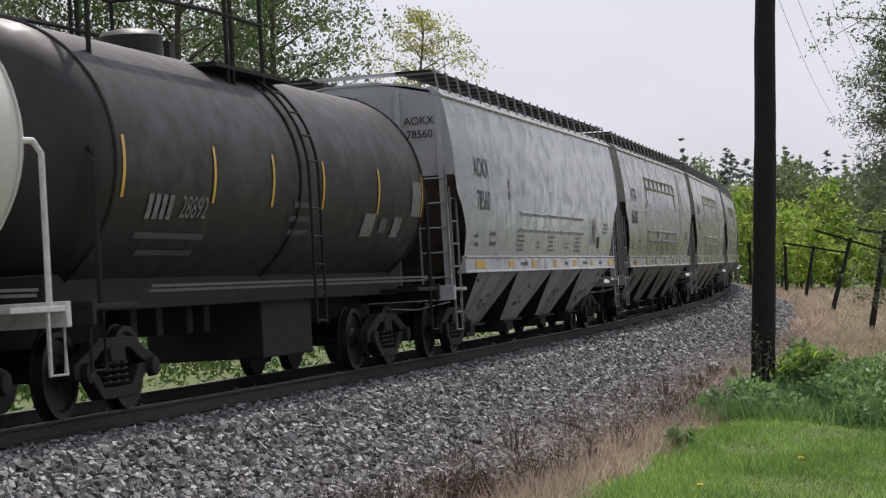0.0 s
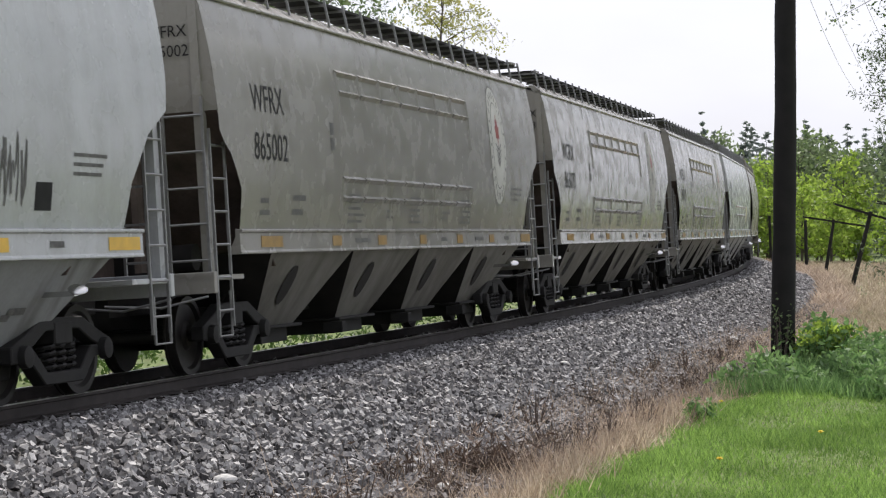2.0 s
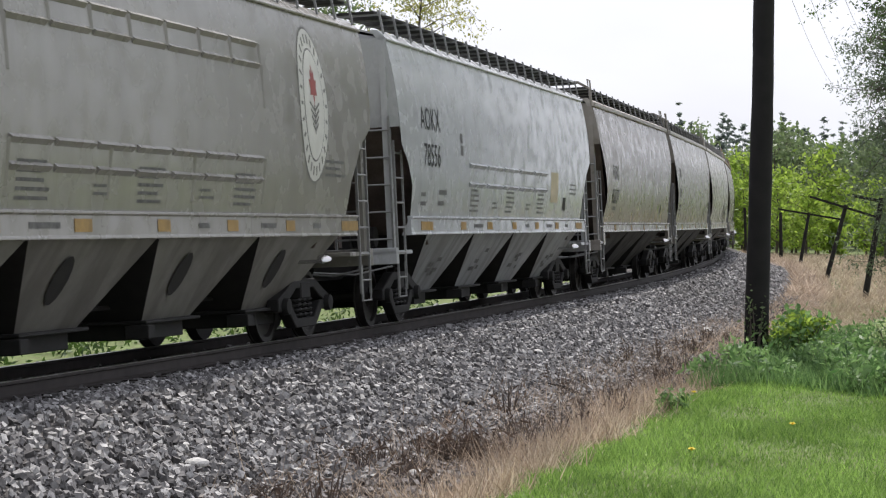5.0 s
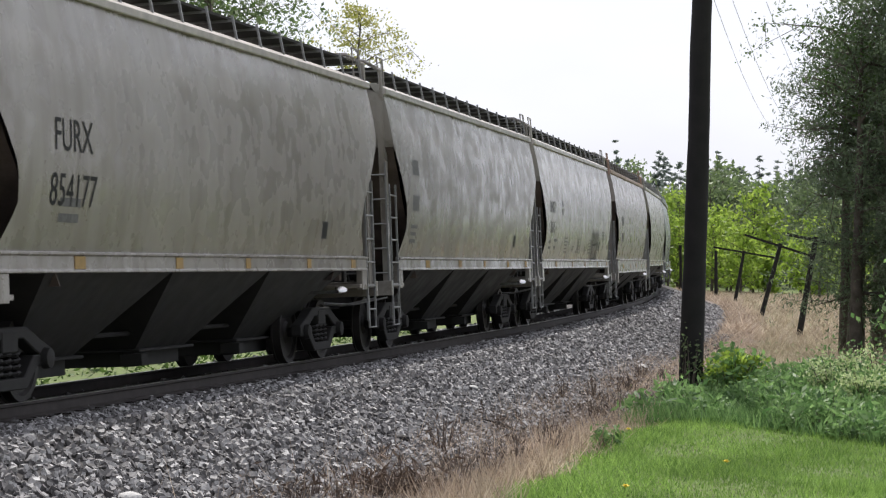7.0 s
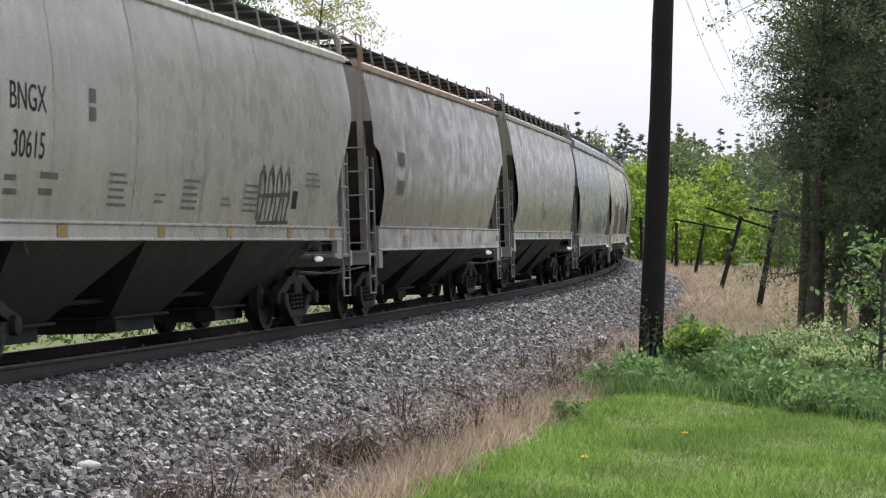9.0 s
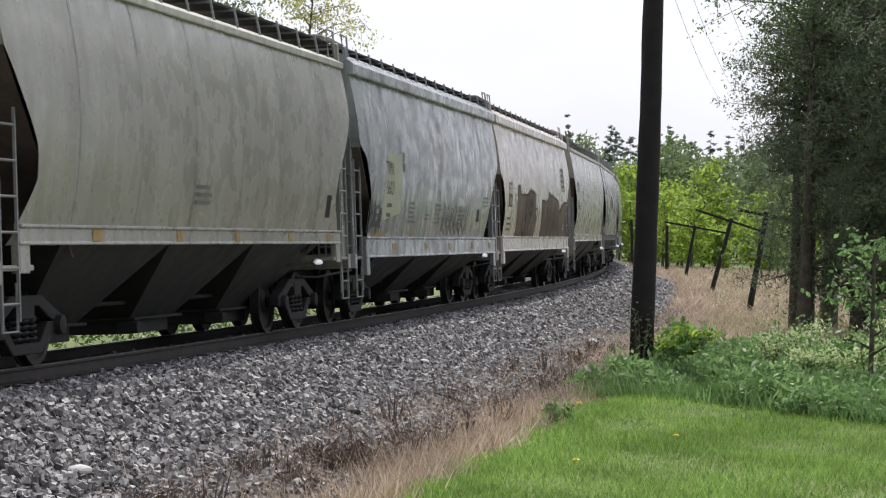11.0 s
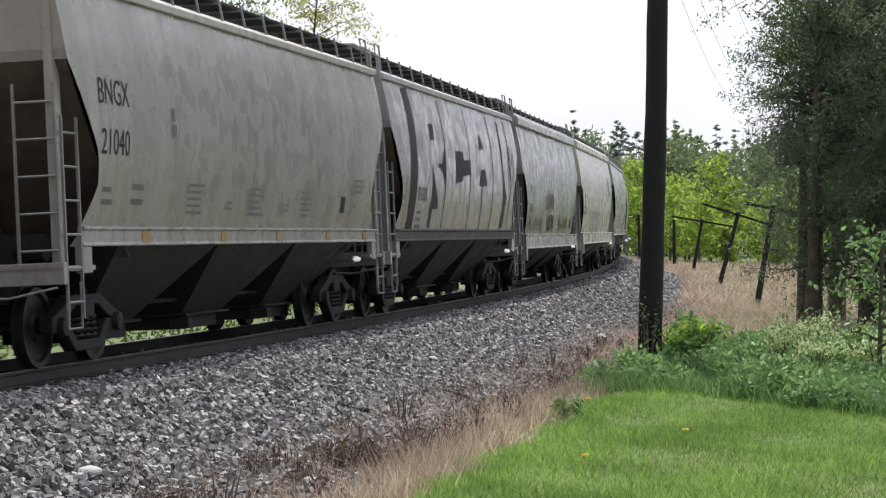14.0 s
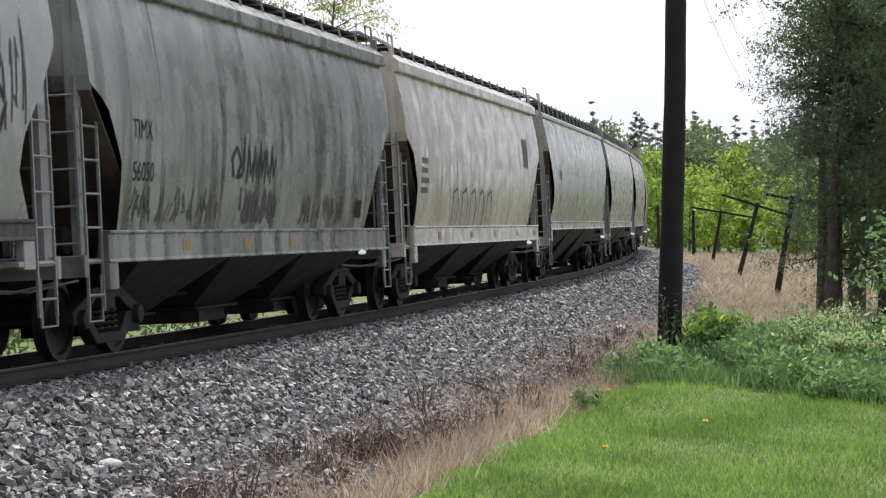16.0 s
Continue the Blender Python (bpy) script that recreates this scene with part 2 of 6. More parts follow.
# ---- ground ----
def ground_material():
    m, nt, b = mat_new("ground_soil_and_turf")
    n1 = ramp(nt, noise_of(nt, 0.25), 0.35, 0.65)
    n2 = ramp(nt, noise_of(nt, 7.0), 0.3, 0.7)
    c = mixc(nt, n1, (0.10, 0.18, 0.03), (0.15, 0.22, 0.05))
    c = mixc(nt, n2, c, (0.10, 0.10, 0.045))
    # bare brown soil along the foot of the bank
    geo = nt.nodes.new("ShaderNodeNewGeometry")
    flat = nt.nodes.new("ShaderNodeVectorMath")
    flat.operation = "MULTIPLY"
    flat.inputs[1].default_value = (1, 1, 0)
    far = nt.nodes.new("ShaderNodeVectorMath")
    far.operation = "DISTANCE"
    far.inputs[1].default_value = (CEN[0], CEN[1], 0)
    nt.links.new(geo.outputs["Position"], flat.inputs[0])
    nt.links.new(flat.outputs["Vector"], far.inputs[0])
    soil = mixc(nt, n2, (0.20, 0.165, 0.135), (0.11, 0.088, 0.074))
    soil = mixc(nt, ramp(nt, far.outputs["Value"], RAD + 0.5, RAD + 1.5), c, soil)
    c = mixc(nt, ramp(nt, far.outputs["Value"], RAD + 5.5, RAD + 6.0, 1.0, 0.0), c, soil)
    nt.links.new(c, b.inputs["Base Color"])
    b.inputs["Roughness"].default_value = 0.95
    bump(nt, b, noise_of(nt, 20.0), 0.5, 0.03)
    return m


def build_ground():
    gx = np.concatenate([[-3000, -900, -300, -120, -60], np.arange(-30, 45, 0.6), [60, 100, 180, 400, 900, 3000]])
    gy = np.concatenate([[-3000, -900, -300, -100, -40, -15], np.arange(0, 110, 0.6), np.arange(112, 260, 4), [320, 450, 700, 1200, 3000]])
    X, Y = np.meshgrid(gx, gy, indexing="ij")
    Z = ground_z(X, Y)
    far = (np.abs(X) > 250) | (Y > 400) | (Y < -120)
    Z = np.where(far, -0.98, Z)
    V = np.stack([X, Y, Z], -1).reshape(-1, 3)
    i, j = np.meshgrid(np.arange(len(gx) - 1), np.arange(len(gy) - 1), indexing="ij")
    a = (i * len(gy) + j).ravel()
    F = np.stack([a, a + len(gy), a + len(gy) + 1, a + 1], -1)
    ob = new("ground", mesh_np("ground", V, F, ground_material(), True))
    tagged(ob, "uneven green and brown ground along a railway line", "ground", kind="structure")


build_ground()


def stone_mat(name, a, b_, c_):
    m, nt, b = mat_new(name)
    geo = nt.nodes.new("ShaderNodeNewGeometry")
    r = nt.nodes.new("ShaderNodeValToRGB")
    r.color_ramp.elements[0].color = (*a, 1)
    r.color_ramp.elements[1].color = (*c_, 1)
    e = r.color_ramp.elements.new(0.55)
    e.color = (*b_, 1)
    nt.links.new(geo.outputs["Random Per Island"], r.inputs["Fac"])
    c = mixc(nt, ramp(nt, noise_of(nt, 40.0), 0.35, 0.7, 0, 0.5), r.outputs["Color"], a)
    nt.links.new(c, b.inputs["Base Color"])
    b.inputs["Roughness"].default_value = 0.85
    return m


M_STONE = stone_mat("crushed_grey_rock", (0.06, 0.057, 0.057), (0.22, 0.212, 0.212), (0.56, 0.55, 0.54))
M_RUBBLE = stone_mat("brown_bank_rubble", (0.075, 0.064, 0.058), (0.20, 0.175, 0.16), (0.44, 0.41, 0.39))
M_FINES = plain("ballast_fines", (0.055, 0.05, 0.048), 0.95, 0, 0.4, 12)


def ballast_bed():
    """The bed under the stones: a strip that follows the curve."""
    ss = np.arange(-60, 330, 1.5)
    ps = np.array([-4.4, -3.7, -2.0, -1.4, 1.4, 2.0, 3.3, 3.6])
    S_, P_ = np.meshgrid(ss, ps, indexing="ij")
    X, Y = xy_of(S_, P_)
    Z = ground_z(X, Y) + np.where((P_ < -4) | (P_ > 3.5), -0.05, 0.03)
    V = np.stack([X, Y, Z], -1).reshape(-1, 3)
    i, j = np.meshgrid(np.arange(len(ss) - 1), np.arange(len(ps) - 1), indexing="ij")
    a = (i * len(ps) + j).ravel()
    F = np.stack([a, a + 1, a + len(ps) + 1, a + len(ps)], -1)
    bed = new("ballast_bed", mesh_np("ballast_bed", V, F, M_FINES, True))
    tagged(bed, "dark fine gravel bed under the railway ballast", "ballast", kind="structure")


def scatter_stones(rng, n, s0, s1, p0, p1, size, power=1.0):
    """Angular crushed stones, eight-cornered, on the bank."""
    s = s0 + (s1 - s0) * rng.random(n) ** power
    p = rng.uniform(p0, p1, n)
    x, y = xy_of(s, p)
    z = ground_z(x, y) + 0.04 + rng.uniform(-0.01, 0.03, n)
    r = size * rng.uniform(0.6, 1.35, n) * 0.5
    base = np.array([(-1, -1, -1), (1, -1, -1), (1, 1, -1), (-1, 1, -1), (-1, -1, 1), (1, -1, 1), (1, 1, 1), (-1, 1, 1)], float)
    jit = base[None] * rng.uniform(0.45, 1.0, (n, 8, 3))
    jit *= rng.uniform(0.6, 1.1, (n, 1, 3))
    q = rng.normal(size=(n, 4))
    q /= np.linalg.norm(q, axis=1)[:, None]
    w_, a, b, c = q.T
    R = np.stack([1 - 2 * (b * b + c * c), 2 * (a * b - c * w_), 2 * (a * c + b * w_),
                  2 * (a * b + c * w_), 1 - 2 * (a * a + c * c), 2 * (b * c - a * w_),
                  2 * (a * c - b * w_), 2 * (b * c + a * w_), 1 - 2 * (a * a + b * b)], -1).reshape(n, 3, 3)
    V = np.einsum("nij,nkj->nki", R, jit) * r[:, None, None] + np.stack([x, y, z], -1)[:, None]
    fb = np.array([(3, 2, 1, 0), (4, 5, 6, 7), (0, 1, 5, 4), (1, 2, 6, 5), (2, 3, 7, 6), (3, 0, 4, 7)])
    F = (fb[None] + 8 * np.arange(n)[:, None, None]).reshape(-1, 4)
    return V.reshape(-1, 3), F


def ballast():
    ballast_bed()
    rng = np.random.default_rng(3)
    Vs, Fs, k = [], [], 0
    for n, s0, s1, p0, p1, size in ((34000, -22, 12, 1.05, 4.25, 0.076), (16000, 12, 45, 1.05, 4.2, 0.088), (8500, 45, 95, 1.05, 4.2, 0.13),
                                    (6500, -22, 45, -1.4, 1.2, 0.08), (3500, -22, 50, -4.0, -1.4, 0.1)):
        V, F = scatter_stones(rng, n, s0, s1, p0, p1, size)
        Vs.append(V), Fs.append(F + k)
        k += len(V)
    ob = new("ballast_stones", mesh_np("ballast_stones", np.concatenate(Vs), np.concatenate(Fs), M_STONE))
    tagged(ob, "loose grey crushed rock ballast on the railway bank", "gravel", kind="stuff")
    # the foot of the bank: earthy rubble between the stones
    Vs, Fs, k = [], [], 0
    for n, s0, s1, p0, p1, size in ((10500, -22, 14, 3.6, 5.4, 0.056), (3500, 14, 45, 3.5, 4.8, 0.075)):
        V, F = scatter_stones(rng, n, s0, s1, p0, p1, size)
        Vs.append(V), Fs.append(F + k)
        k += len(V)
    ob = new("bank_rubble", mesh_np("bank_rubble", np.concatenate(Vs), np.concatenate(Fs), M_RUBBLE))
    tagged(ob, "earthy brown rubble at the foot of the railway bank", "gravel", kind="stuff")


ballast()


# ---- track ----
def build_track():
    track = thing("railway_track", "curved canted railway track with rusty rails on wooden sleepers", "track", kind="structure")
    prof = [(-0.07, -0.175), (0.07, -0.175), (0.07, -0.162), (0.012, -0.145), (0.010, -0.045), (0.036, -0.035), (0.036, -0.006), (-0.036, -0.006), (-0.036, -0.035), (-0.010, -0.045), (-0.012, -0.145), (-0.07, -0.162)]
    ss = np.arange(-60, 330, 2.0)
    for y0 in (-RAIL_Y, RAIL_Y):
        bm, bh = bmesh.new(), bmesh.new()
        for b_, pr in ((bm, prof), (bh, [(-0.034, -0.007), (0.034, -0.007), (0.034, -0.002), (0.026, 0.0), (-0.026, 0.0), (-0.034, -0.002)])):
            rings = [[b_.verts.new(line_pose(s) @ Vector((0, y0 + a, c))) for a, c in pr] for s in ss]
            for r0, r1 in zip(rings, rings[1:]):
                for k in range(len(pr)):
                    b_.faces.new((r0[k], r0[(k + 1) % len(pr)], r1[(k + 1) % len(pr)], r1[k]))
        rail = part("rail", bm, M_RAIL, track, "rusty steel rail")
        part("rail_head", bh, M_HEAD, rail, "polished running surface")
    bm = bmesh.new()
    box(bm, -0.11, 0.11, -1.3, 1.3, -0.35, -0.178)
    me = mesh_of("sleeper", bm, M_TIE)
    for i in range(190):
        ob = part("sleeper", me, M_TIE, track)
        ob.matrix_local = line_pose(-24 + i * 0.53)


build_track()


# ---- train ----
WHEEL_R = 0.457
S0, ACC = 15.19, 0.0314


def run(t):
    """Metres that the train has come towards the camera."""
    return S0 * t + ACC * t * t


CARS = []       # (thing, s at the start)
WHEELS = []     # (wheelset, its place on the truck)


def side_w(h, sill, eave, w0=1.57, bulge=0.10, w1=1.45):
    k = min(1, max(0, (h - sill) / (eave - sill)))
    return w0 + (w1 - w0) * k + bulge * 4 * k * (1 - k)


def make_truck():
    """The meshes of a freight truck, shared by all cars."""
    d = {}
    bm = bmesh.new()
    for sg in (-1, 1):
        y = sg * 0.76
        n = len(bm.verts)
        lathe_y(bm, [(y - 0.07, 0.30), (y - 0.068, 0.40), (y - 0.07, WHEEL_R - 0.004), (y + 0.04, WHEEL_R), (y + 0.045, WHEEL_R + 0.02), (y + 0.07, WHEEL_R + 0.018), (y + 0.07, 0.39), (y + 0.03, 0.36), (y + 0.03, 0.17), (y + 0.07, 0.13), (y + 0.07, 0.08)] if sg > 0 else
                [(y - 0.07, 0.08), (y - 0.07, 0.13), (y - 0.03, 0.17), (y - 0.03, 0.36), (y - 0.07, 0.39), (y - 0.07, WHEEL_R - 0.004), (y + 0.04, WHEEL_R), (y + 0.045, WHEEL_R + 0.02), (y + 0.07, WHEEL_R + 0.018), (y + 0.07, 0.08)], 28)
    tube(bm, [(0, -1.08, 0), (0, 1.08, 0)], 0.075, 12)
    d["wheelset"] = mesh_of("wheelset", bm, M_WHEEL, 35)
    bm = bmesh.new()
    for sg in (-1, 1):
        y = sg * 0.695 + sg * 0.0
        lathe_y(bm, [(y + sg * 0.135 - 0.004, 0.44), (y + sg * 0.135 - 0.004, WHEEL_R - 0.012), (y + sg * 0.135 + 0.004, WHEEL_R - 0.012), (y + sg * 0.135 + 0.004, 0.44)], 28)
    d["rim"] = mesh_of("rim", bm, M_TREAD, 35)
    # side frame: an arched casting with a window for the springs
    for sg in (-1, 1):
        bm = bmesh.new()
        y0, y1 = sg * 0.93, sg * 1.09
        outer = [(-1.12, 0.55), (-1.12, 0.40), (-0.70, 0.38), (-0.42, 0.16), (0.42, 0.16), (0.70, 0.38), (1.12, 0.40), (1.12, 0.55), (0.80, 0.66), (0.45, 0.80), (-0.45, 0.80), (-0.80, 0.66)]
        inner = [(-0.80, 0.50), (-0.62, 0.50), (-0.36, 0.28), (0.36, 0.28), (0.62, 0.50), (0.80, 0.50), (0.62, 0.56), (0.36, 0.68), (-0.36, 0.68), (-0.62, 0.56)]
        lo = [bm.verts.new((x, y0, z)) for x, z in outer]
        hi = [bm.verts.new((x, y1, z)) for x, z in outer]
        li = [bm.verts.new((x, y0, z)) for x, z in inner]
        hi2 = [bm.verts.new((x, y1, z)) for x, z in inner]
        pairs = [(0, 0), (1, 0), (2, 1), (3, 2), (4, 3), (5, 4), (6, 5), (7, 5), (8, 6), (9, 7), (10, 8), (11, 9)]
        for (a, b), (a2, b2) in zip(pairs, pairs[1:] + pairs[:1]):
            for o, n_ in ((lo, li), (hi, hi2)):
                f = [o[a], o[a2], n_[b2], n_[b]] if b != b2 else [o[a], o[a2], n_[b]]
                bm.faces.new(f)
            bm.faces.new((lo[a], lo[a2], hi[a2], hi[a]))
            if b != b2:
                bm.faces.new((li[b], li[b2], hi2[b2], hi2[b]))
        d["side_frame%d" % sg] = mesh_of("side_frame", bm, M_TRUCK, None, 0.012)
        bm = bmesh.new()
        pts = [(0.085 * math.cos(a), sg * 1.0 + 0.085 * math.sin(a), 0.285 + 0.26 * a / (2 * math.pi * 4)) for a in np.linspace(0, 2 * math.pi * 4, 36)]
        tube(bm, pts, 0.02, 5)
        d["spring%d" % sg] = mesh_of("spring", bm, M_TRUCK)
        bm = bmesh.new()
        lathe_y(bm, [(sg * 1.08, 0.02), (sg * 1.08, 0.115), (sg * 1.16, 0.105), (sg * 1.175, 0.05)], 12)
        d["cap%d" % sg] = mesh_of("bearing_cap", bm, M_TRUCK, 35)
    bm = bmesh.new()
    box(bm, -0.2, 0.2, -1.1, 1.1, 0.54, 0.76)
    box(bm, -0.55, -0.47, -0.95, 0.95, 0.42, 0.55)
    box(bm, 0.47, 0.55, -0.95, 0.95, 0.42, 0.55)
    d["bolster"] = mesh_of("bolster", bm, M_TRUCK, None, 0.015)
    return d


TRUCK = make_truck()


def add_truck(car, x):
    truck = part("truck", TRUCK["bolster"], M_TRUCK, car, "dark cast-steel truck")
    truck.location = (x, 0, 0)
    for sg in (-1, 1):
        part("side_frame", TRUCK["side_frame%d" % sg], M_TRUCK, truck)
        for dx in (-0.22, 0.0, 0.22):
            part("spring", TRUCK["spring%d" % sg], M_TRUCK, truck).location = (dx, 0, 0)
        for dx in (-0.89, 0.89):
            part("bearing_cap", TRUCK["cap%d" % sg], M_TRUCK, truck).location = (dx, 0, WHEEL_R)
    for dx in (-0.89, 0.89):
        ws = part("wheelset", TRUCK["wheelset"], M_WHEEL, truck, "steel wheels on an axle")
        ws.location = (dx, 0, WHEEL_R)
        ws.data = TRUCK["wheelset"]
        WHEELS.append((ws, dx))


def add_coupler(car, x, dr):
    bm = bmesh.new()
    box(bm, min(x, x + dr * 0.5), max(x, x + dr * 0.5), -0.09, 0.09, 0.76, 0.95)
    hexa(bm, [(x + dr * 0.45, -0.16, 0.72), (x + dr * 0.45, 0.16, 0.72), (x + dr * 0.45, 0.16, 1.0), (x + dr * 0.45, -0.16, 1.0)],
         [(x + dr * 0.72, -0.10, 0.74), (x + dr * 0.72, 0.13, 0.74), (x + dr * 0.72, 0.13, 0.98), (x + dr * 0.72, -0.10, 0.98)])
    part("coupler", bm, M_DARKSTEEL, car, "rusty knuckle coupler", None, 0.02)


def text_bm(txt, size, space=1.0, xs=1.0):
    """Flat letters, centred, as a bmesh in the xy plane."""
    cu = bpy.data.curves.new("letters", "FONT")
    cu.body, cu.size, cu.align_x, cu.align_y, cu.space_character = txt, size, "CENTER", "CENTER", space
    cu.resolution_u = 3
    ob = bpy.data.objects.new("letters", cu)
    scene.collection.objects.link(ob)
    bpy.context.view_layer.update()
    me = bpy.data.meshes.new_from_object(ob)
    bm = bmesh.new()
    bm.from_mesh(me)
    bmesh.ops.scale(bm, verts=bm.verts, vec=(xs, 1, 1))
    bpy.data.objects.remove(ob)
    bpy.data.curves.remove(cu)
    bpy.data.meshes.remove(me)
    return bm


def rib_dent(k, ribs):
    """Sheets between the upright seams bulge a little."""
    return 0.012 * math.sin(math.pi * ((k * ribs) % 1.0)) ** 0.8 if 0 < k < 1 else 0.0


def dice(bm, step=0.12):
    """Cut flat shapes into small faces, so that they follow a bowed sheet."""
    for axis, st in ((1, step), (0, 2 * step)):
        vals = [v.co[axis] for v in bm.verts]
        c = math.floor(min(vals) / st) * st + st
        while c < max(vals):
            n = (1, 0, 0) if axis == 0 else (0, 1, 0)
            co = (c, 0, 0) if axis == 0 else (0, c, 0)
            bmesh.ops.bisect_plane(bm, geom=list(bm.verts) + list(bm.edges) + list(bm.faces), plane_co=co, plane_no=n, dist=1e-5)
            c += st


class Side:
    """Draws markings on the side sheet that faces the camera; u runs from a mark near the front end."""

    def __init__(self, car, L, width, shift, ribs, near, far):
        self.car, self.L, self.width, self.shift, self.ribs, self.near, self.far = car, L, width, shift, ribs, near, far

    def pt(self, u, h, off=0.008):
        dent, w = 0.0, u + self.shift
        if self.ribs:
            e, f = float(np.interp(h, *zip(*self.near))), float(np.interp(h, *zip(*self.far)))
            dent = rib_dent((w - e) / (self.L - e - f), self.ribs)
        return Vector((w - self.L / 2, -(self.width(h) + dent + off), h))

    def wrap(self, bm, u, h, off=0.005):
        for v in bm.verts:
            v.co = self.pt(u + v.co.x, h + v.co.y, off)

    def poly(self, shapes, mat, name, label="", off=0.004):
        """Filled painted shapes, each a ring of (u, h)."""
        bm = bmesh.new()
        for ring in shapes:
            bm.faces.new([bm.verts.new((a, b, 0)) for a, b in ring])
        bmesh.ops.triangulate(bm, faces=list(bm.faces))
        dice(bm)
        self.wrap(bm, 0, 0, off)
        return part(name, bm, mat, self.car, label)

    def lines(self, strokes, mat, name, label="", off=0.006):
        bm = bmesh.new()
        for pts, w in strokes:
            self.stroke(bm, pts, w, off)
        return part(name, bm, mat, self.car, label)

    def text(self, txt, u, h, size, mat=None, xs=0.8, name="lettering"):
        bm = text_bm(txt, size, 1.0, xs)
        dice(bm)
        self.wrap(bm, u, h)
        part(name, bm, mat or M_BLACK, self.car, "stencilled lettering")

    def bars(self, u, h, rows, width, height, gap, mat=None, name="stencil_line"):
        """Small writing that cannot be read: plain bars."""
        rng = random.Random(int(u * 100) + rows)
        for i in range(rows):
            bm = bmesh.new()
            w = width * rng.uniform(0.7, 1.0)
            self.quad(bm, u, u + w, h - i * gap - height, h - i * gap)
            part(name, bm, mat or M_STENCIL, self.car, "small unreadable stencil line")

    def quad(self, bm, u0, u1, h0, h1, off=0.004, lean=0.0):
        n = max(1, int((h1 - h0) / 0.12))
        m = max(1, int((u1 - u0) / 0.2)) if self.ribs else 1
        prev = None
        for i in range(n + 1):
            h = h0 + (h1 - h0) * i / n
            k = lean * i / n
            cur = [bm.verts.new(self.pt(u0 + k + (u1 - u0) * j / m, h, off)) for j in range(m + 1)]
            if prev:
                for j in range(m):
                    bm.faces.new((prev[j], prev[j + 1], cur[j + 1], cur[j]))
            prev = cur

    def patch(self, name, u0, u1, h0, h1, mat, label="", lean=0.0):
        bm = bmesh.new()
        self.quad(bm, u0, u1, h0, h1, 0.003, lean)
        return part(name, bm, mat, self.car, label)

    def stroke(self, bm, pts, width, off=0.006):
        """A painted line with butt ends."""
        fine = []
        for (a, b), (c, d) in zip(pts, pts[1:]):
            n = max(1, int(math.hypot(c - a, d - b) / 0.12))
            fine += [(a + (c - a) * i / n, b + (d - b) * i / n) for i in range(n)]
        fine.append(pts[-1])
        prev = None
        for i, (a, b) in enumerate(fine):
            e, f = fine[min(i + 1, len(fine) - 1)], fine[max(i - 1, 0)]
            dx, dy = e[0] - f[0], e[1] - f[1]
            l = math.hypot(dx, dy) or 1
            nx, ny = -dy / l * width / 2, dx / l * width / 2
            cur = (bm.verts.new(self.pt(a + nx, b + ny, off)), bm.verts.new(self.pt(a - nx, b - ny, off)))
            if prev:
                bm.faces.new((prev[0], prev[1], cur[1], cur[0]))
            prev = cur

    def scribble(self, u0, u1, h0, h1, n, width, mat, seed, name="graffiti"):
        rng = random.Random(seed)
        bm = bmesh.new()
        for k in range(n):
            u = u0 + (u1 - u0) * (k + 0.5) / n
            pts = [(u, rng.uniform(h0, h0 + 0.4 * (h1 - h0)))]
            for _ in range(4):
                pts.append((min(u1, max(u0, pts[-1][0] + rng.uniform(-0.35, 0.4) * (u1 - u0) / n * 2)), rng.uniform(h0, h1)))
            self.stroke(bm, pts, width * rng.uniform(0.6, 1.3))
        part(name, bm, mat, self.car, "scrawled graffiti tag")


def ladder(car, base, across, height, rungs, mat, name="ladder"):
    """Two stiles and rungs; base: foot of the first stile, across: step to the second."""
    bm = bmesh.new()
    b, a = Vector(base), Vector(across)
    for o in (b, b + a):
        box(bm, o.x - 0.015, o.x + 0.015, o.y - 0.015, o.y + 0.015, o.z, o.z + height)
    for i in range(rungs):
        z = b.z + height * (i + 0.5) / rungs
        tube(bm, [b + Vector((0, 0, z - b.z)), b + a + Vector((0, 0, z - b.z))], 0.016, 6)
    part(name, bm, mat, car, "steel rung ladder")


BRACKETS = {}


def bracket_mesh(sg, eave, rb):
    """One bent bracket that carries the roof walkway; alike ones share a mesh."""
    key = (sg, eave)
    if key not in BRACKETS:
        bm = bmesh.new()
        hexa(bm, [(-0.015, sg * 1.40, eave + 0.06), (0.015, sg * 1.40, eave + 0.06), (0.015, sg * 1.43, eave + 0.06), (-0.015, sg * 1.43, eave + 0.06)],
             [(-0.015, sg * 1.34, rb + 0.05), (0.015, sg * 1.34, rb + 0.05), (0.015, sg * 1.37, rb + 0.05), (-0.015, sg * 1.37, rb + 0.05)])
        box(bm, -0.015, 0.015, min(sg * 0.7, sg * 1.36), max(sg * 0.7, sg * 1.36), rb - 0.035, rb - 0.004)
        BRACKETS[key] = mesh_of("walkway_bracket", bm, M_GRIP)
    return BRACKETS[key]


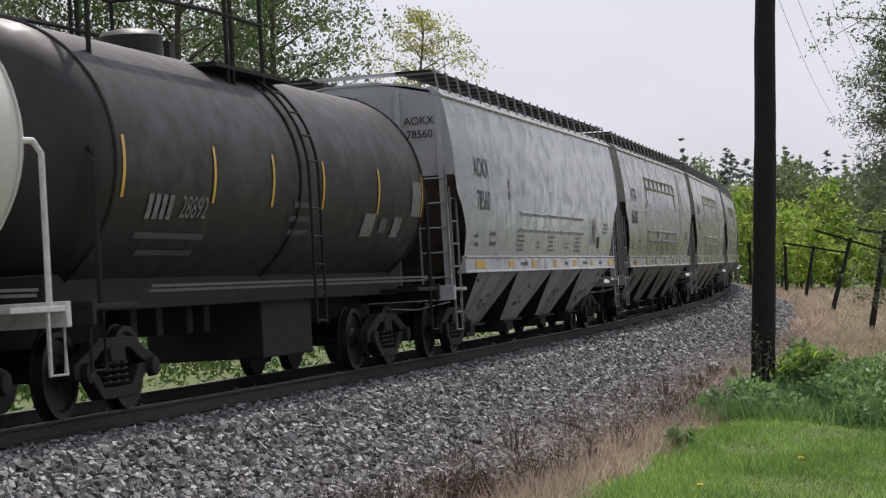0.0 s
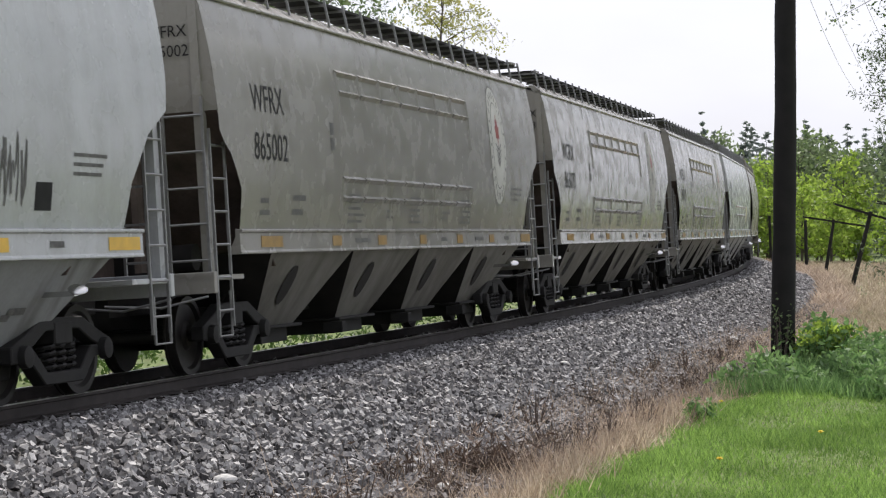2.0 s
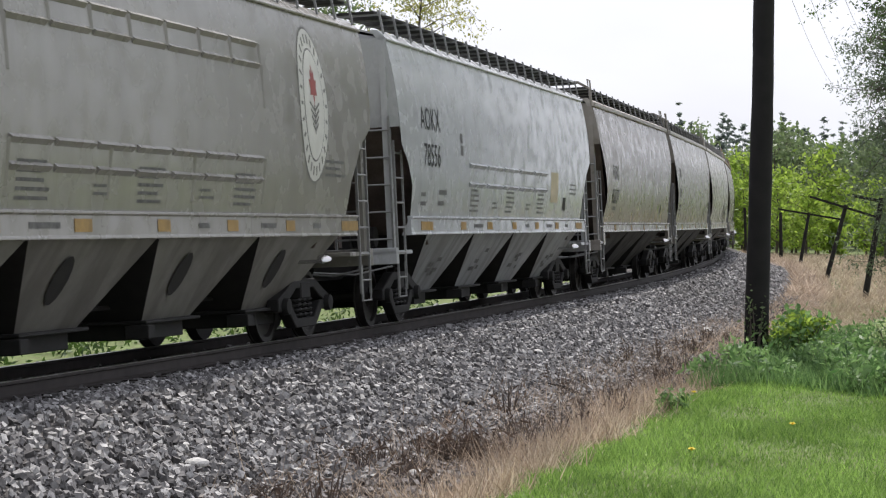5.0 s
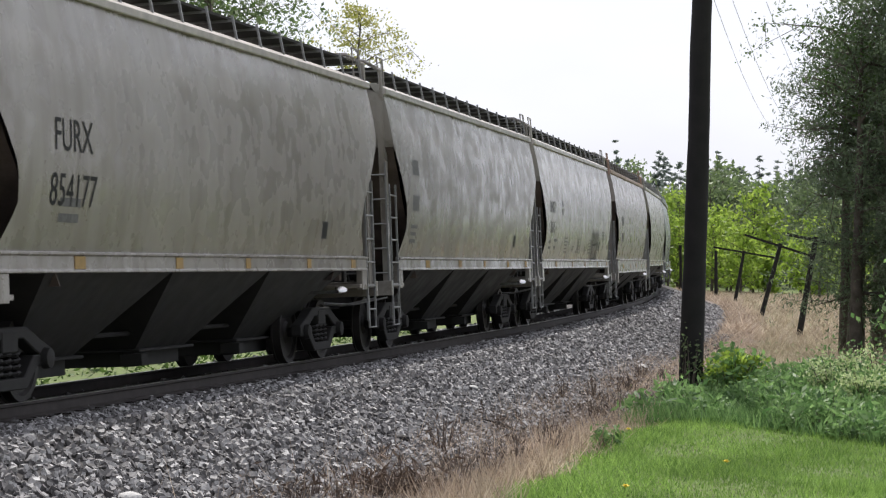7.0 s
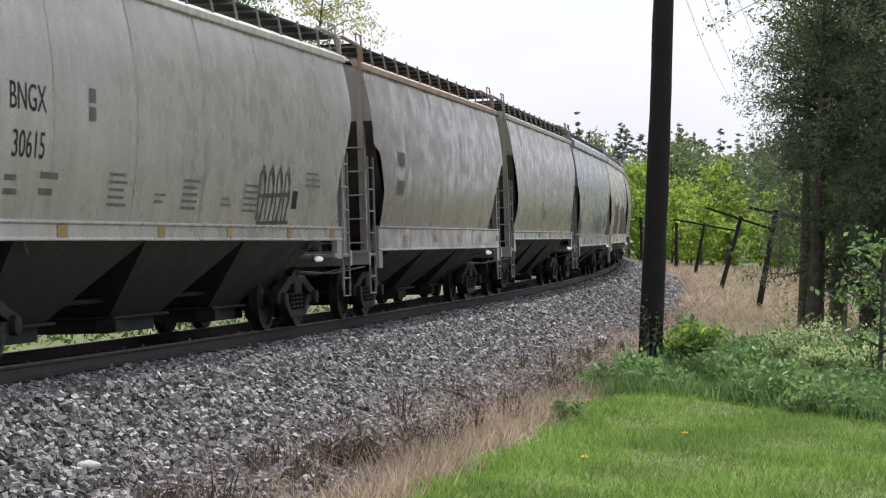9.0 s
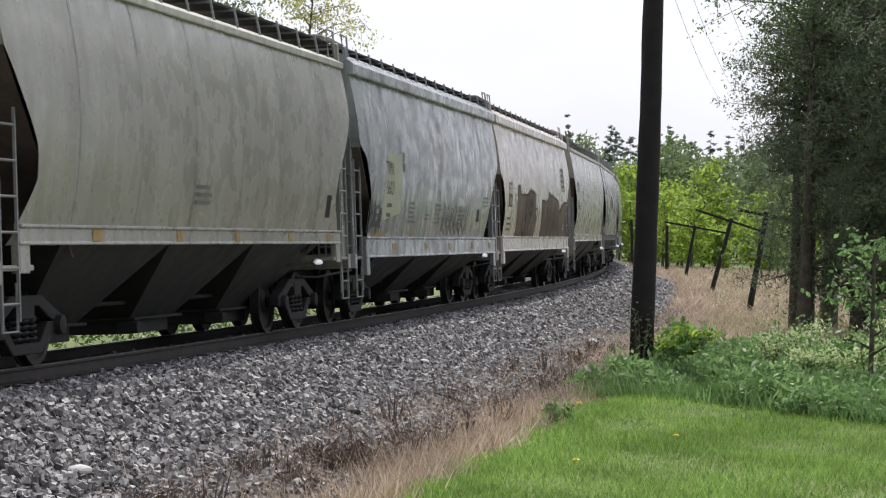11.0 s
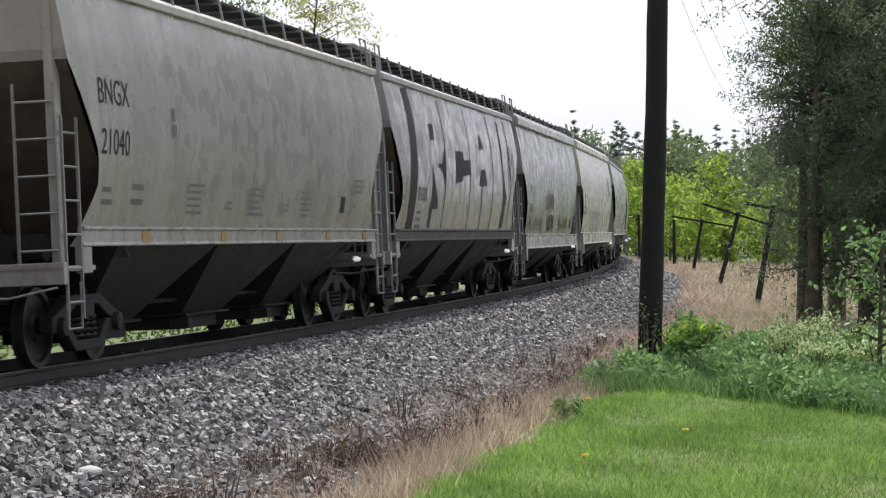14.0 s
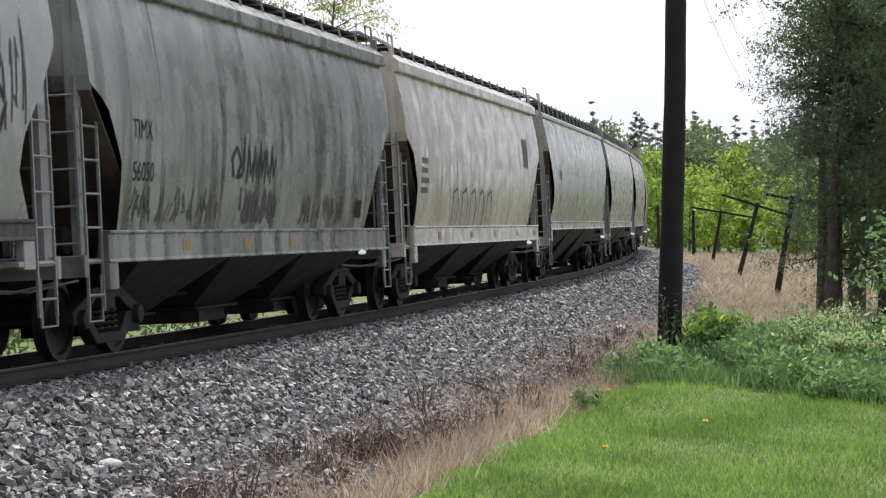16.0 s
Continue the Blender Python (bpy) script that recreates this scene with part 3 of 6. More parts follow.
def hopper_car(s_lo, s_hi, spec):
    """A covered hopper car; x=0 at its middle, near end at negative x."""
    span0 = s_hi - s_lo
    shift, trim = spec.get("ext", (0.4, 0.0))
    s_lo, s_hi = s_lo - shift, s_hi - trim
    L = s_hi - s_lo
    car = thing("covered_hopper_car", spec["label"], "railway car", "cars of the passing train")
    CARS.append((car, 0.5 * (s_lo + s_hi)))
    paint, dark = spec["paint"], spec.get("under", M_DARKSTEEL)
    sill_b, sill_t = spec.get("sill", (1.375, 1.62))
    eave = spec.get("eave", 4.26)
    hx = L / 2
    # (height, set-back of the side sheet's edge) at either end
    near, far = spec["cut"], spec.get("cut_far", spec["cut"])
    hs = np.linspace(sill_t - 0.02, eave, 22)
    curve = spec.get("curve", (1.46, 0.17, 1.45))

    def width(h):
        return side_w(h, sill_t, eave, *curve)

    def back(h, dr):
        return float(np.interp(h, *zip(*(near if dr < 0 else far))))

    # --- body: the two bowed side sheets, bulkheads ---
    bm = bmesh.new()
    ribs = spec.get("panels", 0)
    us = np.linspace(0, 1, 8 * ribs + 1 if ribs else 31)
    for sg in (-1, 1):
        rows = []
        for h in hs:
            e, f = back(h, -1), back(h, 1)
            row = []
            for k in us:
                x = -hx + e + (L - e - f) * k
                dent = rib_dent(k, ribs) if ribs else 0.0
                row.append(bm.verts.new((x, sg * (width(h) + dent), h)))
            rows.append(row)
        for r0, r1 in zip(rows, rows[1:]):
            for i in range(len(us) - 1):
                bm.faces.new((r0[i], r0[i + 1], r1[i + 1], r1[i]))
    part("body", bm, paint, car, "bowed steel side sheets", 40)
    # --- upright weld seams ---
    side = Side(car, L, width, shift, ribs, near, far)
    rs = random.Random(int(s_lo * 10))
    if spec.get("seams", True):
        for i in range(1, ribs):
            k = i / ribs
            pts = [(L * k - shift, h) for h in (sill_t + 0.02, 2.1, 2.6, 3.2, eave - 0.06)]
            side.lines([(pts, rs.uniform(0.012, 0.03))], spec.get("seam", M_SEAM), "weld_seam", off=0.002)
    # --- end sheets ---
    btm = spec.get("bulkhead", 3.0)
    pw = spec.get("post", 0.13)
    for dr in (-1, 1):
        x = dr * (hx - 0.10)
        bm = bmesh.new()
        yt = width(eave) - 0.02
        for inset in (0.0, 0.03):
            prev = None
            for h in np.linspace(btm, eave, 9):
                xe, ye = dr * (hx - back(h, dr) - inset), width(h) - 0.004
                cur = (bm.verts.new((xe, -ye, h)), bm.verts.new((xe, ye, h)))
                if prev:
                    bm.faces.new((prev[0], prev[1], cur[1], cur[0]))
                prev = cur
        for y in (-0.74, 0.0, 0.74):
            b2 = bmesh.new()
            box(b2, min(x - dr * 0.15, x + dr * 0.15), max(x - dr * 0.15, x + dr * 0.15), y - 0.045, y + 0.045, btm, eave + 0.05)
            part("bulkhead_post", b2, paint, car)
        bm2 = bmesh.new()
        hexa(bm2, [(x, -yt, eave), (x + 0.02, -yt, eave), (x + 0.02, yt, eave), (x, yt, eave)],
             [(x, -0.25, eave + 0.26), (x + 0.02, -0.25, eave + 0.26), (x + 0.02, 0.25, eave + 0.26), (x, 0.25, eave + 0.26)])
        part("end_bulkhead", bm, paint, car, "painted end bulkhead")
        part("gable_plate", bm2, paint, car)
        bm = bmesh.new()
        x, x1 = dr * (hx - back(btm, dr)), dr * (hx - 2.3)
        wb_ = width(btm) - 0.02
        hexa(bm, [(x, -wb_, btm), (x, wb_, btm), (x - dr * 0.03, wb_, btm), (x - dr * 0.03, -wb_, btm)],
             [(x1, -1.42, 1.2), (x1, 1.42, 1.2), (x1 - dr * 0.03, 1.42, 1.2), (x1 - dr * 0.03, -1.42, 1.2)])
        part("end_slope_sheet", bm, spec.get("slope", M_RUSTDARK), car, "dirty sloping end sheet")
        bm = bmesh.new()
        tri = [(x, 1.14), (x, btm), (x1, 1.2)]
        hexa(bm, [(a, -0.02, c) for a, c in tri], [(a, 0.02, c) for a, c in tri])
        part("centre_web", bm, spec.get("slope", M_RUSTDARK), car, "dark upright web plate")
        bm = bmesh.new()
        for y in (-0.55, 0.55):
            hexa(bm, [(dr * (hx - 0.12), y - 0.04, 1.2), (dr * (hx - 0.28), y - 0.04, 1.2), (dr * (hx - 0.28), y + 0.04, 1.2), (dr * (hx - 0.12), y + 0.04, 1.2)],
                 [(dr * (hx - 0.12), y - 0.04, btm), (dr * (hx - 0.28), y - 0.04, btm), (dr * (hx - 0.28), y + 0.04, btm), (dr * (hx - 0.12), y + 0.04, btm)])
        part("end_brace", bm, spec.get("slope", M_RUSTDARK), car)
        for sg in (-1, 1):
            bm = bmesh.new()
            yp, yp1 = sg * 1.41, sg * (width(eave) - 0.05)
            hexa(bm, [(dr * hx, yp - 0.05, 1.1), (dr * (hx - pw), yp - 0.05, 1.1), (dr * (hx - pw), yp + 0.05, 1.1), (dr * hx, yp + 0.05, 1.1)],
                 [(dr * hx, yp1 - 0.05, eave + 0.02), (dr * (hx - pw), yp1 - 0.05, eave + 0.02), (dr * (hx - pw), yp1 + 0.05, eave + 0.02), (dr * hx, yp1 + 0.05, eave + 0.02)])
            part("corner_post", bm, paint, car)
            yl = sg * 1.52
            ladder(car, (dr * (hx - 0.05), yl - sg * 0.02, 0.55 if sg < 0 else 1.1), (-dr * 0.46, 0, 0), 2.2, 6, spec.get("grip", M_GRIP))
            ladder(car, (dr * (hx + 0.03), sg * 1.46, 1.1), (0, -sg * 0.46, 0), 2.0, 5, spec.get("grip", M_GRIP), "end_ladder")
        # platform and end sill
        bm = bmesh.new()
        box(bm, min(dr * (hx + 0.08), dr * (hx - 0.95)), max(dr * (hx + 0.08), dr * (hx - 0.95)), -1.5, 1.5, 1.07, 1.13)
        box(bm, min(dr * (hx + 0.08), dr * (hx - 0.02)), max(dr * (hx + 0.08), dr * (hx - 0.02)), -1.52, 1.52, 0.93, 1.17)
        part("end_platform", bm, spec.get("plat", paint), car, "end platform with striker beam", None, 0.008)
        # brake gear on the end
        bm = bmesh.new()
        box(bm, min(dr * (hx - 1.1), dr * (hx - 0.7)), max(dr * (hx - 1.1), dr * (hx - 0.7)), -0.6, 0.2, 1.14, 1.5)
        tube(bm, [(dr * (hx - 0.9), -0.95, 1.35), (dr * (hx - 0.9), 0.3, 1.35)], 0.16, 10)
        part("brake_cylinder", bm, M_DARKSTEEL, car, "dark brake cylinder", 40)
        add_coupler(car, dr * (hx + 0.05), dr)
        # uncoupling rod and hanging stirrup
        bm = bmesh.new()
        tube(bm, [(dr * (hx - 0.05), -1.5, 0.95), (dr * (hx - 0.05), -1.5, 0.45), (dr * (hx - 0.45), -1.5, 0.45), (dr * (hx - 0.45), -1.5, 0.95)], 0.018, 6)
        tube(bm, [(dr * (hx + 0.12), -1.45, 0.9), (dr * (hx + 0.14), -0.9, 0.8), (dr * (hx + 0.3), -0.3, 0.85)], 0.015, 6)
        part("stirrup_step", bm, spec.get("grip", M_GRIP), car, "bent sill step and rod")
    # --- side sills ---
    si = spec.get("sill_in", 0.75)
    for sg in (-1, 1):
        y = sg * spec.get("sill_y", width(sill_t) + 0.05)
        bm = bmesh.new()
        pr = [(y - sg * 0.16, sill_b - 0.025), (y + sg * 0.012, sill_b - 0.025), (y + sg * 0.012, sill_b), (y, sill_b + 0.012), (y, sill_t - 0.01), (y + sg * 0.03, sill_t), (y + sg * 0.03, sill_t + 0.03), (sg * (width(sill_t) - 0.01), sill_t + 0.04), (sg * (width(sill_t) - 0.01), sill_t - 0.05)]
        hexa(bm, [(-hx + si, a, c) for a, c in pr], [(hx - si, a, c) for a, c in pr])
        part("side_sill", bm, spec.get("sillpaint", paint), car, "long side sill channel", None, 0.006)
        if spec.get("brackets"):
            for dr in (-1, 1):
                bm = bmesh.new()
                box(bm, min(dr * (hx - si), dr * (hx - si - 0.28)), max(dr * (hx - si), dr * (hx - si - 0.28)), min(y, y - sg * 0.1), max(y, y - sg * 0.1), sill_b - 0.32, sill_b - 0.02)
                part("jacking_bracket", bm, paint, car, "", None, 0.01)
    # --- roof: top chord, sloped sheets, hatches, running boards ---
    yt = width(eave)
    ch, co = spec.get("chord", 0.13), spec.get("chord_out", 0.035)
    for sg in (-1, 1):
        bm = bmesh.new()
        y = sg * yt
        lip = 0.3 if co > 0.05 else -0.1
        pr = [(y - sg * 0.10, eave - ch * 0.35), (y + sg * co, eave - ch * 0.35), (y + sg * (co + 0.012), eave - ch * 0.3), (y + sg * (co + 0.012), eave + ch * lip), (y + sg * (co - 0.01), eave + ch * (lip + 0.06)), (y - sg * 0.11, eave + ch * 0.95), (y - sg * 0.22, eave + ch * 0.95)]
        hexa(bm, [(-hx, a, c) for a, c in pr], [(hx, a, c) for a, c in pr])
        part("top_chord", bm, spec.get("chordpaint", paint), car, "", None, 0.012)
    bm = bmesh.new()
    prof = [(-yt + 0.1, eave + ch * 0.6), (-0.9, eave + 0.19), (-0.45, eave + 0.25), (0.45, eave + 0.25), (0.9, eave + 0.19), (yt - 0.1, eave + ch * 0.6)]
    for (y0, z0), (y1, z1) in zip(prof, prof[1:]):
        hexa(bm, [(-hx + 0.08, y0, z0 - 0.03), (hx - 0.08, y0, z0 - 0.03), (hx - 0.08, y1, z1 - 0.03), (-hx + 0.08, y1, z1 - 0.03)],
             [(-hx + 0.08, y0, z0), (hx - 0.08, y0, z0), (hx - 0.08, y1, z1), (-hx + 0.08, y1, z1)])
    part("roof", bm, spec.get("roofpaint", paint), car, "pitched roof sheets")
    bm = bmesh.new()
    n = spec.get("hatches", 4)
    for i in range(n):
        x0 = -hx + 0.6 + (L - 1.2) * i / n
        x1 = -hx + 0.6 + (L - 1.2) * (i + 1) / n - 0.1
        box(bm, x0, x1, -0.30, 0.30, eave + 0.24, eave + 0.33)
    part("hatch_cover", bm, spec.get("roofpaint", paint), car, "long roof hatch covers", None, 0.02)
    rb = eave + 0.37
    for sg in (-1, 1):
        bm = bmesh.new()
        y0, y1 = (0.72, 1.30)
        box(bm, -hx + 0.05, hx - 0.05, min(sg * y0, sg * y1), max(sg * y0, sg * y1), rb, rb + 0.035)
        part("running_board", bm, M_DARKSTEEL, car, "slatted steel roof walkway")
        m = int(L / spec.get("bracket_gap", 0.82))
        me = bracket_mesh(sg, eave, rb)
        for k in range(m + 1):
            br = part("walkway_bracket", me, M_GRIP, car)
            br.location = (-hx + 0.1 + (L - 0.2) * k / m, 0, 0)
    for dr in (-1, 1):
        bm = bmesh.new()
        x = dr * (hx - 0.25)
        for k in range(4):
            xx = x - dr * 0.1 * k
            box(bm, xx - 0.03, xx + 0.03, -1.35, 1.35, rb + 0.01, rb + 0.045)
        if spec.get("brackets"):
            tube(bm, [(dr * (hx - 0.05), -1.40, eave + 0.05), (dr * (hx - 0.05), -1.36, rb + 0.2), (dr * (hx - 0.45), -1.36, rb + 0.2), (dr * (hx - 0.45), -1.38, eave + 0.1)], 0.018, 6)
            tube(bm, [(dr * (hx - 0.02), -1.43, eave - 0.1), (dr * (hx - 0.02), -1.42, rb - 0.02), (dr * (hx - 0.02), -1.15, rb + 0.14), (dr * (hx - 0.02), -0.6, rb + 0.16)], 0.035, 6)
        part("end_walkway", bm, spec.get("roofpaint", paint), car, "cross walkway with grab iron")
    # --- hoppers ---
    bays = spec["bays"]
    b0, b1 = spec.get("bayspan", (2.0, 1.35))
    span = (L - b0 - b1) / bays
    zb, wb = spec.get("bayfoot", (0.46, 0.88))
    for i in range(bays):
        x0, x1 = -hx + b0 + span * i, -hx + b0 + span * (i + 1) - 0.02
        wt = width(sill_t) - 0.01
        top = [(x0, -wt, sill_b), (x1, -wt, sill_b), (x1, wt, sill_b), (x0, wt, sill_b)]
        k = spec.get("bayslope", 0.27)
        f0, f1 = x0 + span * k, x1 - span * k
        bot = [(f0, -wb, zb), (f1, -wb, zb), (f1, wb, zb), (f0, wb, zb)]
        bm = bmesh.new()
        a = [bm.verts.new(c) for c in top]
        b = [bm.verts.new(c) for c in bot]
        for q in ((0, 1), (2, 3)):
            bm.faces.new((a[q[0]], a[q[1]], b[q[1]], b[q[0]]))
        # bay colour carries grime and the shade below the body
        bay = part("hopper_bay", bm, spec.get("shaded_baypaint", paint), car, "sloping hopper side sheet")
        # the shade between bays is put into the cross sheets' colour
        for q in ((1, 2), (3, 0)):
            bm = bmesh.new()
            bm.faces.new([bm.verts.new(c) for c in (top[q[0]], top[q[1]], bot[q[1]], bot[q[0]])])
            part("cross_sheet", bm, spec.get("shaded_crosspaint", M_DARKSTEEL), bay, "sloping cross sheet, darkened for the shade between bays")
        bm = bmesh.new()
        box(bm, f0 - 0.1, f1 + 0.1, -wb - 0.1, wb + 0.1, zb - 0.04, zb)
        box(bm, f0 + 0.1, f1 - 0.1, -wb + 0.05, wb - 0.05, zb - 0.22, zb - 0.04)
        box(bm, f0 - 0.25, f0 - 0.05, -wb - 0.18, -wb + 0.1, zb - 0.2, zb - 0.05)
        part("outlet_gate", bm, spec.get("gatepaint", M_TRUCK), bay, "discharge gate frame", None, 0.01)
        if spec.get("spots"):
            bm = bmesh.new()
            vs = []
            cx, f = 0.5 * (x0 + x1) - 0.12 * span, 0.45
            for q in range(14):
                a_ = 2 * math.pi * q / 14
                du, dv = 0.20 * math.cos(a_), 0.24 * math.sin(a_)
                k_ = f + dv / (sill_b - zb)
                vs.append(bm.verts.new((cx + du + 0.12 * dv, -(wt + (wb - wt) * k_) - 0.012, sill_b + (zb - sill_b) * k_ - 0.008)))
            bm.faces.new(vs)
            part("vent_patch", bm, M_DARKSTEEL, bay, "dark oval inspection patch")
        elif spec.get("bay_marks"):
            bm = bmesh.new()
            rng = random.Random(i)
            for q in range(5):
                cx, f = 0.5 * (x0 + x1) + rng.uniform(-0.25, 0.2) * span * 0.5, rng.uniform(0.3, 0.7)
                wq = rng.uniform(0.08, 0.22)
                vs = [(cx - wq, f), (cx + wq, f), (cx + wq, f + 0.07), (cx - wq, f + 0.07)]
                bm.faces.new([bm.verts.new((u, -(wt + (wb - wt) * k_) - 0.01, sill_b + (zb - sill_b) * k_ - 0.006)) for u, k_ in vs])
            tagged(part("stencil_mark", bm, M_STENCIL, bay), kind="stuff")
    bm = bmesh.new()
    box(bm, -hx, hx, -0.22, 0.22, 0.72, 1.08)
    tube(bm, [(-hx + 2.2, -0.55, 0.62), (hx - 2.2, -0.55, 0.62)], 0.03, 6)
    part("centre_sill", bm, M_DARKSTEEL, car, "dark centre sill and brake pipe")
    add_truck(car, -hx + 1.75)
    add_truck(car, hx - 1.75)
    # added mirror-like cap on a stub, there only to make a sun glint
    bm = bmesh.new()
    bmesh.ops.create_icosphere(bm, subdivisions=3, radius=0.095)
    tilt = Vector((-0.42, -0.29, 0.85)).to_track_quat("Z", "Y").to_matrix().to_4x4()
    bmesh.ops.transform(bm, verts=bm.verts, matrix=Matrix.Translation((hx - 2.45, -1.60, 1.06)) @ tilt @ Matrix.Diagonal((1, 1, 0.25, 1)))
    box(bm, hx - 2.49, hx - 2.41, -1.58, -1.0, 1.0, 1.05)
    part("polished_lever_end", bm, M_CHROME, car, "added polished cap standing in for a sun glint", 60)
    # reflector strips on the sill
    if spec.get("reflect"):
        y = -(spec.get("sill_y", width(sill_t) + 0.05) + 0.004)
        for k, (f, w) in enumerate(spec["reflect"]):
            bm = bmesh.new()
            x = -hx + shift + f * span0
            c = 0.5 * (sill_b + sill_t)
            box(bm, x, x + w, y - 0.004, y, c - 0.065, c + 0.065)
            part("reflector", bm, spec.get("reflmat", M_YELLOW), car, "yellow reflective strip")
    for f, w in spec.get("sill_print", ()):
        bm = bmesh.new()
        x, y, c = -hx + shift + f * span0, -(spec.get("sill_y", width(sill_t) + 0.05) + 0.003), 0.5 * (sill_b + sill_t)
        box(bm, x, x + w, y - 0.002, y, c - 0.03, c + 0.03)
        part("sill_stencil", bm, M_STENCIL, car, "small unreadable stencil line on the sill")
    return car, side


def tank_car(s_lo, s_hi, r, hc, mat, label, white=False):
    """A tank car: cylinder with dished heads on a stub sill, with dome fittings."""
    L = s_hi - s_lo
    hx = L / 2
    car = thing("tank_car", label, "railway car", "cars of the passing train")
    CARS.append((car, 0.5 * (s_lo + s_hi)))
    bm = bmesh.new()
    sides = 48
    prof = [(-hx + 0.05, 0.02), (-hx + 0.10, 0.5 * r), (-hx + 0.26, 0.80 * r), (-hx + 0.45, 0.94 * r), (-hx + 0.68, r), (-hx + 0.72, r * 1.004)]
    for k in range(1, 8):
        prof.append((-hx + 0.72 + (L - 1.44) * k / 8, r))
    prof += [(-a, b) for a, b in reversed(prof[:6])]
    rings = [[bm.verts.new((x, q * math.cos(2 * math.pi * k / sides), hc + q * math.sin(2 * math.pi * k / sides))) for k in range(sides)] for x, q in prof]
    for r0, r1 in zip(rings, rings[1:]):
        for k in range(sides):
            bm.faces.new((r0[k], r0[(k + 1) % sides], r1[(k + 1) % sides], r1[k]))
    bm.faces.new(rings[0]), bm.faces.new(rings[-1])
    part("tank", bm, mat, car, "jacketed cylindrical tank", 35)
    trim = M_WHITE if white else M_DARKSTEEL
    for x in (-hx + 0.72, 0.0, hx - 0.72):
        bm = bmesh.new()
        pts = [(x, (r + 0.012) * math.cos(a), hc + (r + 0.012) * math.sin(a)) for a in np.linspace(-1.0, math.pi + 1.0, 40)]
        tube(bm, pts, 0.022, 6)
        part("band", bm, mat, car)
    # bottom walkway edge
    for sg in (-1, 1):
        bm = bmesh.new()
        box(bm, -hx + 1.6, hx - 0.6, sg * 1.44 - 0.04, sg * 1.44 + 0.04, 1.25, 1.28)
        box(bm, -hx + 1.6, hx - 0.6, sg * 1.48 - 0.02, sg * 1.48 + 0.02, 1.30, 1.33)
        part("jacket_edge", bm, plain("dusty_edge", (0.10, 0.095, 0.095), 0.6), car)
    pieces = [(-hx + 0.2, hx - 0.2, -0.9, 0.9, hc - r - 0.05, hc - r + 0.35), (-hx, -hx + 3.2, -0.25, 0.25, 0.72, 1.1), (hx - 3.2, hx, -0.25, 0.25, 0.72, 1.1), (0.3, 2.4, -0.8, 0.8, 0.35, hc - r + 0.2)]
    pieces += [(x, x + 0.2, -0.5, 0.3, 0.75, 1.3) for x in (-3.4, -2.6, -1.6, -1.0)]
    for k, c in enumerate(pieces):
        bm = bmesh.new()
        box(bm, *c)
        part(("cradle", "stub_sill", "stub_sill", "outlet_box")[k] if k < 4 else "valve_bracket", bm, M_DARKSTEEL, car, "dark grimy steel", None, 0.015)
    # saddle of ladder on the camera's side
    for sg in (-1, 1):
        bm = bmesh.new()
        for dx in (-0.2, 0.2):
            pts = [(0.35 + dx, sg * (r + 0.07) * math.cos(a), hc + (r + 0.07) * math.sin(a)) for a in np.linspace(0.0, 1.25, 14)]
            pts = [(0.35 + dx, sg * (r + 0.07), 0.75), (0.35 + dx, sg * (r + 0.07), 1.6)] + pts
            tube(bm, pts, 0.02, 6)
        for z in np.arange(0.8, 2.6, 0.36):
            tube(bm, [(0.15, sg * (r + 0.07), z), (0.55, sg * (r + 0.07), z)], 0.016, 6)
        for a in np.linspace(0.12, 1.2, 6):
            tube(bm, [(0.15, sg * (r + 0.07) * math.cos(a), hc + (r + 0.07) * math.sin(a)), (0.55, sg * (r + 0.07) * math.cos(a), hc + (r + 0.07) * math.sin(a))], 0.016, 6)
        part("ladder", bm, trim, car, "steel side ladder over the tank")
    # dome, platform and railing
    bm = bmesh.new()
    ring = [(0.02, 0.40), (0.30, 0.40), (0.36, 0.34), (0.40, 0.15)]
    for x0, sc in ((-1.7, 1.0),):
        rr = [[bm.verts.new((x0 + sc * q * math.cos(2 * math.pi * k / 20), sc * q * math.sin(2 * math.pi * k / 20), hc + r - 0.1 + sc * z)) for k in range(20)] for z, q in ring]
        for r0, r1 in zip(rr, rr[1:]):
            for k in range(20):
                bm.faces.new((r0[k], r0[(k + 1) % 20], r1[(k + 1) % 20], r1[k]))
        bm.faces.new(rr[-1])
    box(bm, -0.9, -0.7, -0.2, 0.2, hc + r - 0.05, hc + r + 0.22)
    part("dome", bm, mat, car, "manway dome with valve housing", 35)
    bm = bmesh.new()
    box(bm, -1.6, 1.3, -1.05, -0.45, hc + r - 0.22, hc + r - 0.17)
    box(bm, -1.6, 1.3, 0.45, 1.05, hc + r - 0.22, hc + r - 0.17)
    part("platform", bm, trim, car, "grated top platform")
    bm = bmesh.new()
    zt, zl = hc + r + 0.95, hc + r + 0.45
    for y in (-1.02, 1.02):
        for z in (zl, zt):
            tube(bm, [(-5.4, y, z - 0.12), (-1.6, y, z), (0.25, y, z)], 0.028, 6)
        for x in (-5.4, -1.1, -0.9, 0.25):
            tube(bm, [(x, y, hc + r - 0.5), (x, y, zt - (0.12 if x < -4 else 0))], 0.03, 6)
    for x in (-5.4, 0.25):
        tube(bm, [(x, -1.02, zt - (0.12 if x < -4 else 0)), (x, 1.02, zt - (0.12 if x < -4 else 0))], 0.028, 6)
    part("railing", bm, trim, car, "black pipe railing round the dome" if not white else "white pipe railing")
